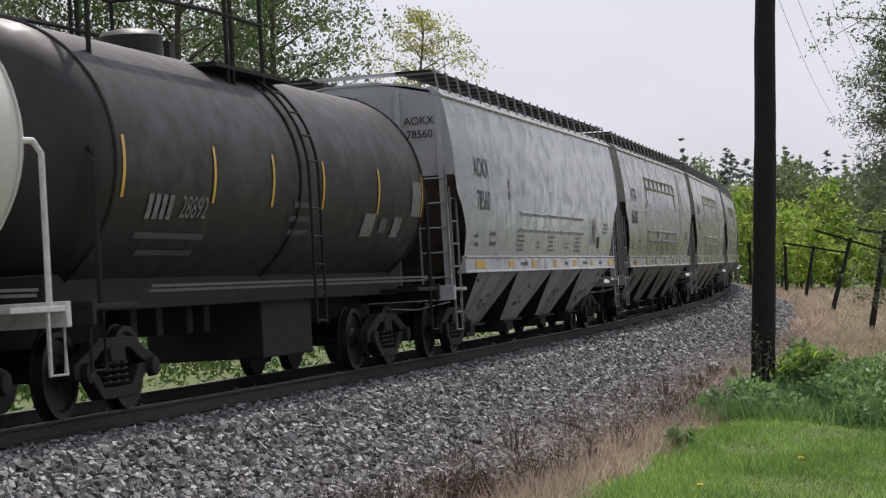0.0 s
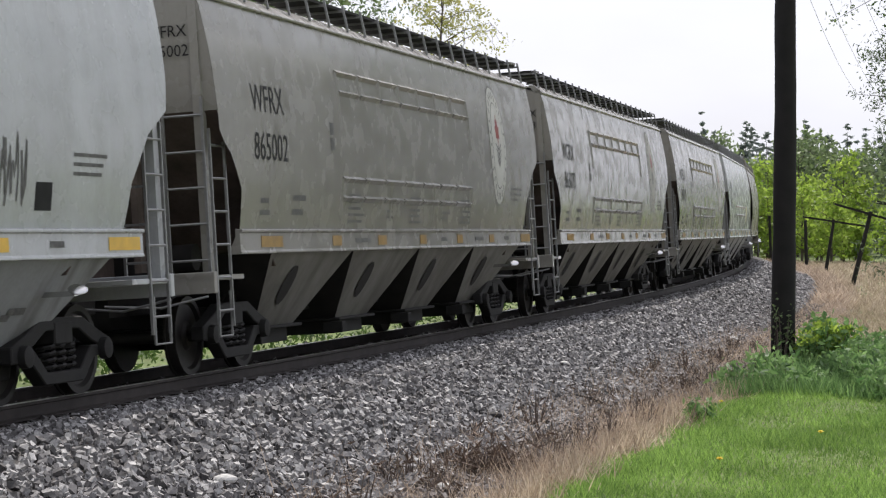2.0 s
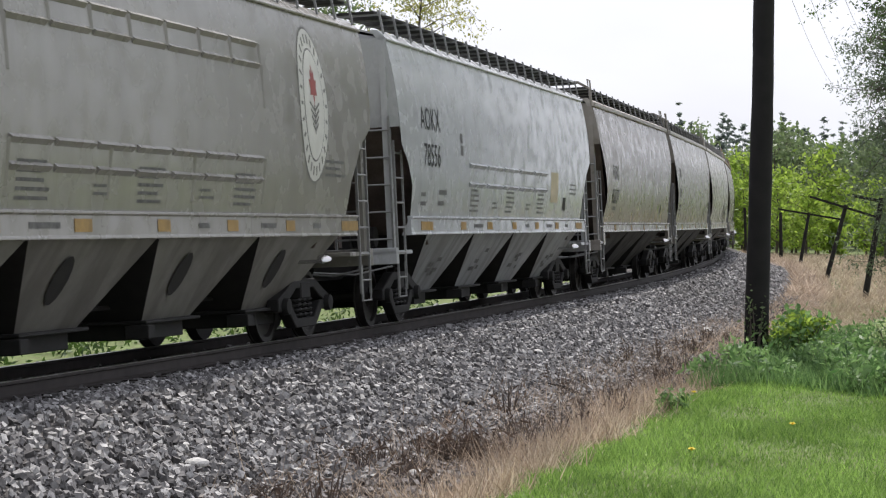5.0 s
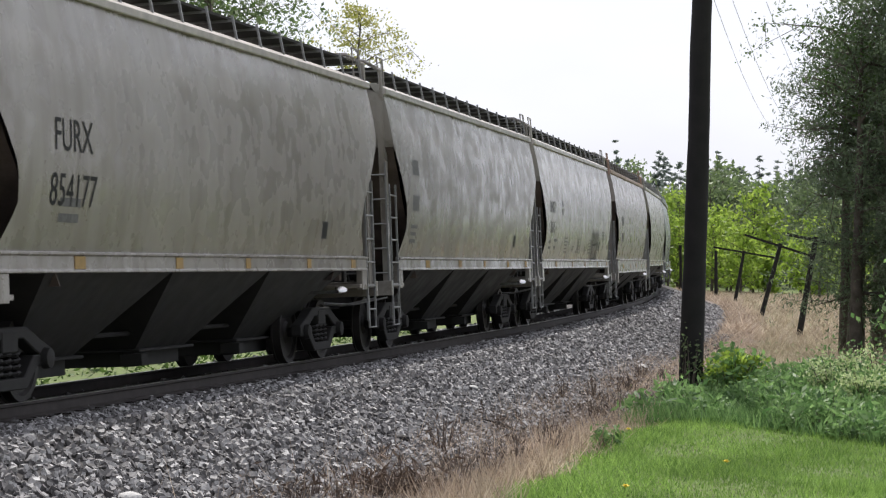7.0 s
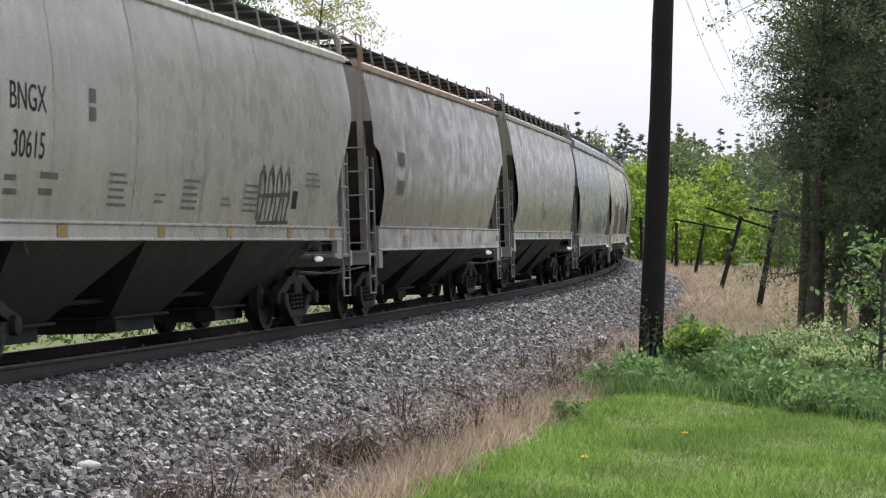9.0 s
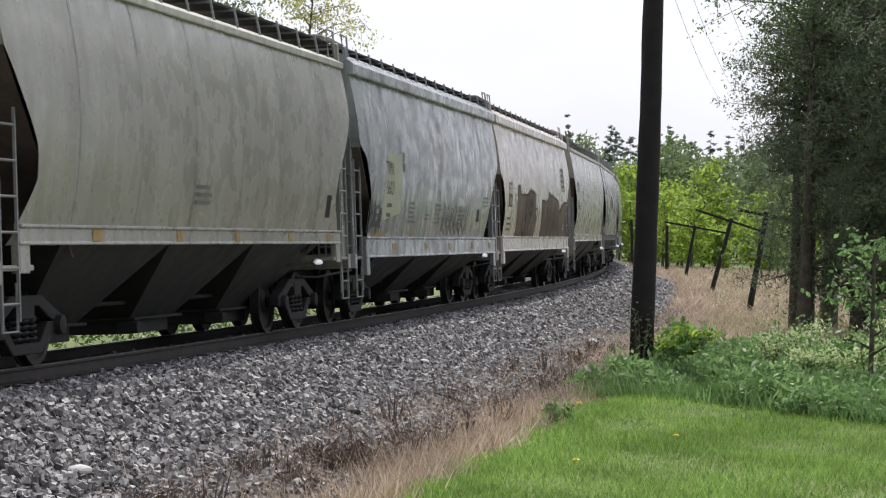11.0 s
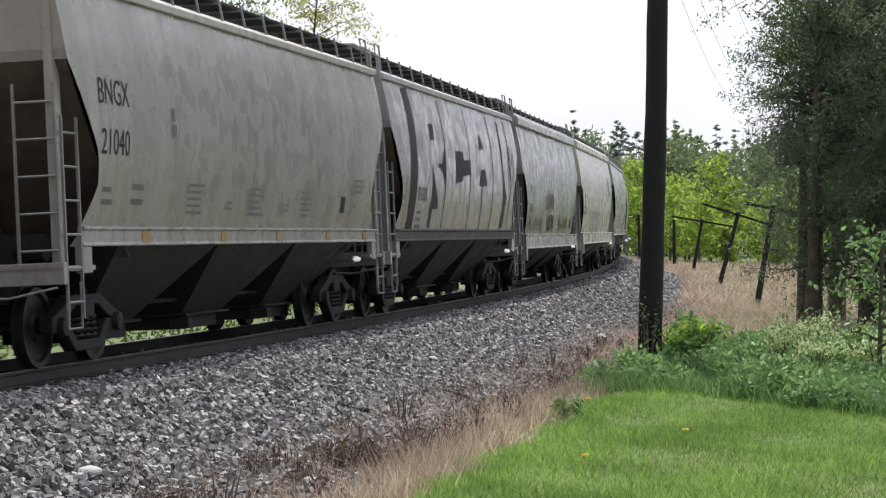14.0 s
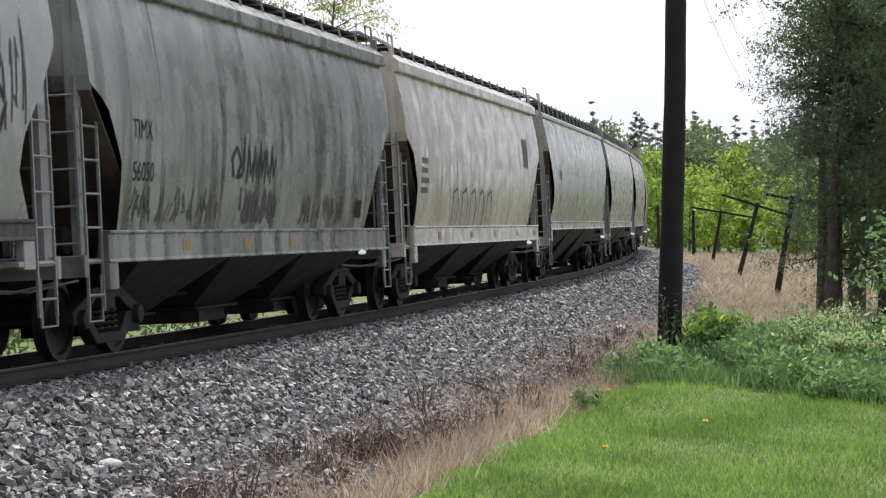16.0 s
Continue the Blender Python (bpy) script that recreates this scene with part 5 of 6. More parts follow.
    letters = [
        [(0.78, 4.15), (1.44, 4.18), (1.5, 3.66), (1.52, 3.07), (1.47, 2.48), (1.37, 1.95), (1.32, 1.56), (0.68, 1.56), (0.74, 2.0), (0.79, 2.52), (0.83, 3.1), (0.84, 3.6)],
        [(2.89, 3.58), (3.42, 3.61), (3.43, 3.3), (2.94, 3.26)],
        [(2.97, 2.8), (3.34, 2.44), (3.74, 2.08), (3.71, 1.95), (3.16, 1.94), (3.1, 1.58), (2.84, 1.58), (2.86, 1.98), (3.03, 2.26)],
        [(3.7, 2.83), (4.13, 2.85), (4.42, 3.17), (4.47, 2.73), (4.46, 2.37), (4.16, 2.65), (3.97, 2.74), (3.71, 2.76)],
        [(5.72, 3.16), (6.6, 3.17), (6.69, 2.99), (7.5, 3.03), (7.49, 2.71), (6.55, 2.66), (6.5, 2.55), (5.71, 2.48)],
        [(8.97, 3.62), (9.19, 3.6), (9.46, 3.33), (8.81, 3.28)],
        [(8.87, 2.85), (9.47, 2.88), (9.78, 2.52), (9.11, 2.49), (9.07, 1.58), (8.97, 1.58), (8.95, 2.49), (8.66, 2.5)],
        [(12.05, 4.08), (12.29, 4.03), (12.2, 3.5), (12.2, 3.05), (12.43, 2.5), (12.73, 2.32), (12.54, 2.04), (12.48, 1.6), (12.02, 1.6), (12.17, 2.22), (12.12, 2.68), (11.95, 3.13), (11.92, 3.6)]]
    for ring in letters:
        sd.poly([ring], M_GRAFDARK, "graffiti_letter", "large dark painted letter stroke")
    for pts in [[(u, 4.1), (u + 0.06, 3.5), (u + 0.07, 2.8), (u, 2.1), (u - 0.06, 1.57)] for u in (4.42, 7.43, 10.55)] + [[(13.2, 4.12), (13.26, 3.66), (13.04, 3.1), (13.4, 2.67), (13.1, 2.14), (13.07, 1.66)]]:
        sd.lines([(pts, 0.07)], M_GRAFDARK, "graffiti_line", "dark line between the letters")
    sd.scribble(12.9, 13.9, 2.4, 3.6, 7, 0.04, M_DRYGREY, 47)
    sd.text("854328", 2.05, 2.2, 0.36, M_DRYGREY, 0.85)
    sd.bars(1.6, 1.9, 3, 0.6, 0.06, 0.13)
    sd.poly([[(0.42, 2.54), (0.55, 2.55), (0.62, 1.7), (0.4, 1.6), (0.28, 1.6), (0.33, 2.1)]], plain("ochre_smear", (0.34, 0.26, 0.20), 0.6, 0, 0.2, 4), "paint_smear", "ochre overspray", 0.003)
    for u, h in ((0.36, 2.5), (3.0, 2.05), (5.75, 2.2)):
        sd.patch("reflector", u, u + 0.06, 1.62, h, M_OCHRE, "upright dull yellow reflective strip", 0.06)
    c, sd = hopper_car(241.8, 255.8, spec_b("paint_streaked", (0.259, 0.266, 0.259), "heavily streaked grey covered hopper car with black tags", 29, 0.85, ext=(0.3, 0.0), sill=(1.10, 1.40), cut=CUT_C, cut_far=CUT_C_FAR, sill_y=1.57, panels=6, chord=0.28, chord_out=0.10, bulkhead=2.95,
                       reflect=[(0.2, 0.3), (0.38, 0.3), (0.54, 0.22), (0.72, 0.22)]))
    lettered(sd, "TIMX", "56050", 1.38, 2.57, 0.32, gap=0.48)
    tag = [([(4.95, 2.1), (4.85, 2.35), (5.05, 2.5), (5.25, 2.3), (5.05, 2.1), (5.3, 2.15), (5.4, 2.65)], 0.07)]
    for k in range(5):
        u = 5.5 + 0.28 * k
        tag.append(([(u, 2.05), (u + 0.08, 2.6 - 0.06 * (k % 2)), (u + 0.16, 2.15), (u + 0.28, 2.3 + 0.1 * (k % 3))], 0.06))
    sd.lines(tag, M_GRAFDARK, "graffiti", "black scrawled graffiti tag")
    sd.scribble(0.9, 4.4, 1.5, 1.95, 18, 0.045, M_DRYGREY, 53)
    sd.scribble(5.3, 7.0, 1.5, 2.0, 24, 0.06, M_DRYGREY, 54)
    sd.scribble(8.2, 10.7, 1.5, 1.95, 14, 0.045, M_DRYGREY, 55)
    sd.patch("data_plate", 11.5, 11.95, 1.6, 1.88, M_BLACK, "black data panel")
    c, sd = hopper_car(257.1, 273.8, spec_b("paint_sand_b", (0.50, 0.455, 0.41), "sandy covered hopper car with white graffiti letters", 31, 0.36, ext=(0.2, 0.4), sill=(1.13, 1.43), cut=CUT_C, cut_far=CUT_C_FAR, sill_y=1.57, panels=10, chord=0.28, chord_out=0.10, bulkhead=2.95))
    white = []
    for k in range(5):
        u = 4.3 + 1.0 * k
        white.append(([(u, 1.47), (u - 0.05, 2.1), (u + 0.35, 2.2), (u + 0.6, 1.9), (u + 0.5, 1.47)], 0.2))
    sd.lines(white, M_GRAFWHITE, "graffiti", "chalky white graffiti letters", 0.004)
    sd.lines([([(a + 0.12, b) for a, b in pts], 0.06) for pts, w in white], M_GRAFDARK, "graffiti_outline", "dark letter outlines", 0.008)
    sd.bars(1.1, 2.7, 4, 0.8, 0.1, 0.18, M_STENCIL)
    sd.patch("sign_panel", 13.45, 14.25, 2.8, 3.48, M_STENCIL, "grey printed panel")
    for i, (a, b, col) in enumerate(((275.8, 291.8, (0.32, 0.328, 0.31)), (293.6, 308.0, (0.34, 0.335, 0.305)), (309.7, 324.0, (0.33, 0.31, 0.29)), (325.7, 341.0, (0.35, 0.335, 0.31)), (342.7, 357.0, (0.33, 0.32, 0.30)))):
        c, sd = hopper_car(a, b, spec_b("paint_rear%d" % i, col, "weathered grey covered hopper car", 33 + 2 * i, 0.4))
        sd.bars(1.6, 2.9, 1, 0.8, 0.25, 0.3, M_STENCIL)


build_train()


# ---- poles ----
def utility_pole():
    pole = thing("utility_pole", "tall blackened wooden utility pole with vine at its foot", "pole")
    bm = bmesh.new()
    x0, y0 = 5.65, 39.2
    rng = random.Random(5)
    pts, rad = [], []
    for i in range(26):
        z = -0.8 + i * 0.42
        k = i / 25
        pts.append((x0 - 0.08 * (z + 0.55) / 6.7 + 0.035 * math.sin(z * 0.9) * min(1, k * 3), y0, z))
        bend = min(1.0, max(0.0, (z - 2.0) / 2.8))
        pts[-1] = (pts[-1][0] - 0.02 + 0.08 * bend * bend * (3 - 2 * bend), y0, z)
        rad.append(0.21 - 0.045 * k + rng.uniform(-0.006, 0.006))
    tube(bm, pts, rad, 14)
    part("shaft", bm, M_CREO, pole, "", 50)
    return pole


utility_pole()


def telegraph_post(x, y, tx, tz, arm, rad):
    """Old leaning line post with one crossarm. arm: (left reach, right reach, slope)."""
    z0 = float(ground_z(np.array(x), np.array(y)))
    post = thing("telegraph_post", "short leaning old telegraph post with a tilted crossarm" if arm else "short leaning old telegraph post", "post", "old posts along the line")
    bm = bmesh.new()
    n = 8
    pts = [(x + (tx - x) * i / n, y, z0 - 0.3 + (tz - z0 + 0.3) * i / n) for i in range(n + 1)]
    tube(bm, pts, [rad * (1.05 - 0.25 * i / n) for i in range(n + 1)], 8)
    part("shaft", bm, M_GREYWOOD, post, "", 50)
    if arm:
        l, r, sl = arm
        bm = bmesh.new()
        zc = tz - 0.12
        hexa(bm, [(tx - l, y - 0.16, zc + l * sl - 0.06), (tx - l, y - 0.06, zc + l * sl - 0.06), (tx - l, y - 0.06, zc + l * sl + 0.05), (tx - l, y - 0.16, zc + l * sl + 0.05)],
             [(tx + r, y - 0.16, zc - r * sl - 0.06), (tx + r, y - 0.06, zc - r * sl - 0.06), (tx + r, y - 0.06, zc - r * sl + 0.05), (tx + r, y - 0.16, zc - r * sl + 0.05)])
        part("crossarm", bm, M_GREYWOOD, post, "weathered wooden crossarm")


for args in ((15.93, 83.54, 16.49, 2.73, (1.1, 1.0, 0.16), 0.12), (18.59, 107.3, 19.5, 2.61, (1.75, 1.6, 0.28), 0.115), (22.08, 136.6, 22.6, 2.36, (1.9, 1.9, 0.14), 0.11), (24.2, 157.5, 24.06, 2.37, None, 0.13), (24.33, 176.5, 24.17, 2.77, None, 0.12)):
    telegraph_post(*args)


# ---- plants ----
def blades(rng, x, y, length, width, lean, z=None, low=0.45):
    """Grass: one thin triangle a blade."""
    n = len(x)
    z = ground_z(x, y) if z is None else z
    a = rng.uniform(0, 2 * np.pi, n)
    b = rng.uniform(0, 2 * np.pi, n)
    l = length * rng.uniform(0.55, 1.3, n)
    k = lean * (low + (1 - low) * rng.random(n))
    V = np.empty((n, 3, 3))
    dx, dy = np.cos(a) * width / 2, np.sin(a) * width / 2
    V[:, 0] = np.stack([x - dx, y - dy, z - 0.02], -1)
    V[:, 1] = np.stack([x + dx, y + dy, z - 0.02], -1)
    V[:, 2] = np.stack([x + np.cos(b) * l * k, y + np.sin(b) * l * k, z + l * np.sqrt(np.maximum(0.05, 1 - k * k))], -1)
    return V.reshape(-1, 3), np.arange(3 * n).reshape(n, 3)


def leaves(rng, c, spread, n, size, flat=0.0, aspect=1.6):
    """Small four-cornered leaves strewn round the centres c (m x 3)."""
    m = len(c)
    i = rng.integers(0, m, n)
    p = c[i] + rng.normal(size=(n, 3)) * np.asarray(spread)
    u = rng.normal(size=(n, 3))
    u[:, 2] *= 1 - flat
    u /= np.linalg.norm(u, axis=1)[:, None]
    v = np.cross(u, rng.normal(size=(n, 3)))
    v /= np.linalg.norm(v, axis=1)[:, None] + 1e-9
    s = (size * rng.uniform(0.6, 1.4, n))[:, None]
    V = np.stack([p - u * s * aspect / 2, p + v * s / 2 * 0.8, p + u * s * aspect / 2, p - v * s / 2 * 0.8], 1)
    return V.reshape(-1, 3), np.arange(4 * n).reshape(n, 4)


L_GREEN = leaf_mat("leaf_green", (0.045, 0.09, 0.018), (0.10, 0.17, 0.04))
L_BRIGHT = leaf_mat("leaf_bright", (0.20, 0.32, 0.04), (0.42, 0.54, 0.10), 0.6)
L_YELLOW = leaf_mat("leaf_yellow_green", (0.30, 0.32, 0.07), (0.52, 0.50, 0.16), 0.6)
L_CEDAR = leaf_mat("cedar_green", (0.095, 0.135, 0.08), (0.20, 0.26, 0.14), 0.5)
# distance haze is mixed into the pine needles' pale grey-green
L_PINE_HAZE = leaf_mat("pine_haze_green", (0.17, 0.21, 0.19), (0.28, 0.33, 0.28), 0.6)
L_DUSTY = leaf_mat("leaf_dusty", (0.13, 0.19, 0.08), (0.25, 0.32, 0.15), 0.5)
L_GRASS = leaf_mat("lawn_green", (0.08, 0.17, 0.026), (0.38, 0.57, 0.14), 0.5)
L_WEED = leaf_mat("weed_green", (0.07, 0.155, 0.045), (0.29, 0.45, 0.165), 0.5)
L_STRAW = leaf_mat("straw", (0.26, 0.19, 0.135), (0.82, 0.68, 0.53), 0.3, 0.8)
L_WHITEFL = leaf_mat("pale_blossom", (0.50, 0.62, 0.26), (0.80, 0.86, 0.55), 0.45)
L_TWIG = plain("dry_twig", (0.12, 0.095, 0.08), 0.9)
M_DAND = plain("dandelion_yellow", (0.80, 0.60, 0.02), 0.6, 0, 0.1, 30)


def stuff(name, V, F, mat, label, category):
    return tagged(new(name, mesh_np(name, V, F, mat)), label, category, kind="stuff")


def lawn():
    rng = np.random.default_rng(11)
    n = 260000
    y = 17.5 + 21 * rng.random(n) ** 1.25
    x = rng.uniform(-1.0, 11, n)
    s, p = sp_of(x, y)
    edge = np.interp(s, [-12, -4, 4], [5.75, 5.6, 5.3]) + 0.35 * np.sin(s * 0.9) + 0.2 * np.sin(s * 2.7)
    ok = (p > edge + rng.exponential(0.12, n)) & (x < 0.26 * y) & (x > -0.02 * y)
    V, F = blades(rng, x[ok], y[ok], 0.10 * (1 + 0.5 * np.sin(x[ok] * 2.1) * np.sin(y[ok] * 1.3)), 0.015, 0.98)
    stuff("lawn_grass", V, F, L_GRASS, "short fresh green lawn grass", "grass")


def straw():
    rng = np.random.default_rng(12)
    Vs, Fs, k = [], [], 0
    def put(x, y, ln, wd, lean, low=0.75):
        nonlocal k
        V, F = blades(rng, x, y, ln, wd, lean, None, low)
        Vs.append(V), Fs.append(F + k)
        k += len(V)

    for n, s0, s1, p0, p1, ln, wd, lean in ((24000, 10, 60, 4.2, 12.0, 0.30, 0.03, 0.93), (30000, 45, 150, 4.3, 24, 0.5, 0.07, 0.9), (900, 14, 45, 6.0, 12, 0.6, 0.02, 0.6), (5000, -14, 25, 3.5, 5.2, 0.28, 0.010, 0.97), (1500, -14, 22, 3.6, 5.4, 0.55, 0.009, 0.85), (300, -14, 20, 3.4, 5.2, 0.6, 0.008, 0.4)):
        put(*xy_of(rng.uniform(s0, s1, n), rng.uniform(p0, p1, n)), ln, wd, lean)
    # tangled tufts along the lawn's edge
    for i in range(95):
        s0, p0 = rng.uniform(-18, 2), 5.55 + 0.2 * rng.normal()
        m = int(rng.uniform(20, 110))
        ss, pp = s0 + 0.38 * rng.normal(size=m), p0 + 0.16 * rng.normal(size=m)
        put(*xy_of(ss, pp), rng.uniform(0.14, 0.42), 0.02, rng.uniform(0.85, 1.0), 0.3)
    n = 3500
    put(*xy_of(rng.uniform(-18, 5, n), 5.45 + 0.28 * rng.normal(size=n)), 0.22, 0.018, 1.0)
    stuff("dead_grass", np.concatenate(Vs), np.concatenate(Fs), L_STRAW, "flattened dry straw-coloured grass along the bank", "dry grass")


def dandelions():
    for (x, y) in ((4.08, 25.48), (5.68, 35.1), (5.9, 33.2), (6.6, 30.0), (8.1, 29.6), (7.3, 27.5), (2.6, 22.5), (9.0, 31.5), (3.6, 31.0)):
        z = float(ground_z(np.array(x), np.array(y)))
        d = thing("dandelion", "small yellow dandelion in the lawn", "flower", "dandelions in the lawn")
        bm = bmesh.new()
        tube(bm, [(x, y, z), (x + 0.01, y, z + 0.09)], 0.004, 5)
        part("stem", bm, L_GRASS, d)
        bm = bmesh.new()
        for ring, (r, dz) in enumerate(((0.046, 0.0), (0.03, 0.014))):
            for k in range(9):
                a = 2 * math.pi * (k + 0.5 * ring) / 9
                c = Vector((x + 0.01, y, z + 0.095 + dz))
                t = Vector((math.cos(a), math.sin(a), 0.25)) * r
                o = Vector((-math.sin(a), math.cos(a), 0)) * r * 0.35
                bm.faces.new([bm.verts.new(q) for q in (c - Vector((0, 0, 0.012)), c + 0.6 * t + o, c + t, c + 0.6 * t - o)])
        part("flower_head", bm, M_DAND, d, "yellow flower head")


def bush(name, label, category, x, y, w, h, n, size, mat, seed, stems=7, flat=0.0, group="", aspect=1.6, mat2=None, tips_are=("blossom", "pale blossom")):
    """A low plant: stems fanning out, each with leaves."""
    rng = np.random.default_rng(seed)
    z = float(ground_z(np.array(x), np.array(y)))
    ob = thing(name, label, category, group)
    bm = bmesh.new()
    tips = []
    for k in range(stems):
        a, r = rng.uniform(0, 6.283), w * 0.5 * math.sqrt(rng.random())
        hh = h * rng.uniform(0.45, 1.0) * (1 - 0.35 * (r / (w * 0.5)) ** 2)
        p0 = Vector((x + 0.3 * r * math.cos(a), y + 0.3 * r * math.sin(a), z - 0.05))
        p1 = Vector((x + r * math.cos(a), y + r * math.sin(a), z + hh))
        mid = p0.lerp(p1, 0.5) + Vector((rng.normal() * 0.04 * w, rng.normal() * 0.04 * w, 0.05 * h))
        tube(bm, [p0, mid, p1], [0.012 * h + 0.004, 0.008 * h + 0.003, 0.003], 5)
        for f in (0.35, 0.6, 0.8, 1.0):
            tips.append(tuple(p0.lerp(p1, f)))
    part("stem_tuft", bm, L_TWIG, ob, "thin stems")
    V, F = leaves(rng, np.array(tips), (0.09 * w + 0.02, 0.09 * w + 0.02, 0.07 * h + 0.02), n, size, flat, aspect)
    part("foliage", mesh_np("foliage", V, F, mat), mat, ob)
    if mat2:
        V, F = leaves(rng, np.array(tips)[2::2] + np.array([0, 0, 0.06 * h]), (0.09 * w, 0.09 * w, 0.05 * h), int(n * 2.4), size * 0.8, flat, aspect)
        part(tips_are[0], mesh_np(tips_are[0], V, F, mat2), mat2, ob, tips_are[1])
    return ob


def tree(name, label, x, y, height, crown_r, crown_z, n, size, mat, seed, limbs=16, trunk_r=0.2, spread=0.8, group="", droop=0.0, category="tree", aspect=1.6):
    rng = np.random.default_rng(seed)
    z = float(ground_z(np.array(x), np.array(y)))
    ob = thing(name, label, category, group)
    bm = bmesh.new()
    lean = rng.normal(size=2) * 0.03 * height
    trunk = [(x + lean[0] * k ** 1.5, y + lean[1] * k ** 1.5, z - 0.3 + (height * 0.93 + 0.3) * k) for k in np.linspace(0, 1, 9)]
    tube(bm, trunk, [trunk_r * (1.1 - k) + 0.02 for k in np.linspace(0, 1, 9)], 9)
    part("trunk", bm, M_BARK, ob, "", 50)
    bm = bmesh.new()
    tips = []
    for k in range(limbs):
        f = crown_z + (0.97 - crown_z) * (k + 0.5 * rng.random()) / limbs
        base = Vector((x + lean[0] * f ** 1.5, y + lean[1] * f ** 1.5, z + height * f))
        a = k * 2.4 + rng.uniform(-0.4, 0.4)
        prof = math.sin(math.pi * min(1, 0.18 + 0.82 * (f - crown_z) / (1 - crown_z))) ** 0.7
        r = crown_r * prof * rng.uniform(0.65, 1.1)
        tip = base + Vector((r * math.cos(a), r * math.sin(a), r * (rng.uniform(0.15, 0.6) - droop)))
        mid = base.lerp(tip, 0.5) + Vector((0, 0, 0.08 * r))
        tube(bm, [base, mid, tip], [trunk_r * 0.33 * (1.1 - f) + 0.02, trunk_r * 0.2 * (1.1 - f) + 0.012, 0.006], 6)
        for g in (0.3, 0.5, 0.68, 0.85, 1.0):
            q = base.lerp(tip, g) + Vector((0, 0, 0.08 * r * math.sin(math.pi * g)))
            tips.append(tuple(q))
            for _ in range(2):
                t2 = q + Vector(rng.normal(size=3)) * 0.22 * r
                tube(bm, [q, t2], [0.012, 0.004], 4)
                tips.append(tuple(t2))
    part("branchwork", bm, M_BARK, ob, "forking branches")
    V, F = leaves(rng, np.array(tips), np.array([0.10, 0.10, 0.08]) * crown_r * spread, n, size, 0.0, aspect)
    part("crown", mesh_np("crown", V, F, mat), mat, ob)
    return ob


def conifer(x, y, height, r, seed, mat, label="tall pine in the distant wood, greyed by haze in its colour", n=2900):
    rng = np.random.default_rng(seed)
    z = float(ground_z(np.array(x), np.array(y)))
    ob = thing("pine_tree", label, "tree", "distant pine wood")
    bm = bmesh.new()
    tube(bm, [(x, y, z - 0.3), (x, y, z + height * 0.88)], [0.18, 0.015], 6)
    part("trunk", bm, M_BARK, ob)
    tips = []
    for k in range(int(height * 8)):
        f = 1.0 - 0.9 * rng.random() ** 0.6
        rr = r * (1.0 - f) ** 0.8 * rng.uniform(0.45, 1.3) + 0.05
        a = rng.uniform(0, 6.283)
        for g in (0.25, 0.5, 0.75, 1.0):
            tips.append((x + rr * g * math.cos(a), y + rr * g * math.sin(a), z + height * f + (0.12 - 0.25 * g) * rr))
    V, F = leaves(rng, np.array(tips), (0.09, 0.09, 0.06), n, 0.18, 0.5, 2.6)
    part("crown", mesh_np("crown", V, F, mat), mat, ob)


lawn()
straw()
dandelions()


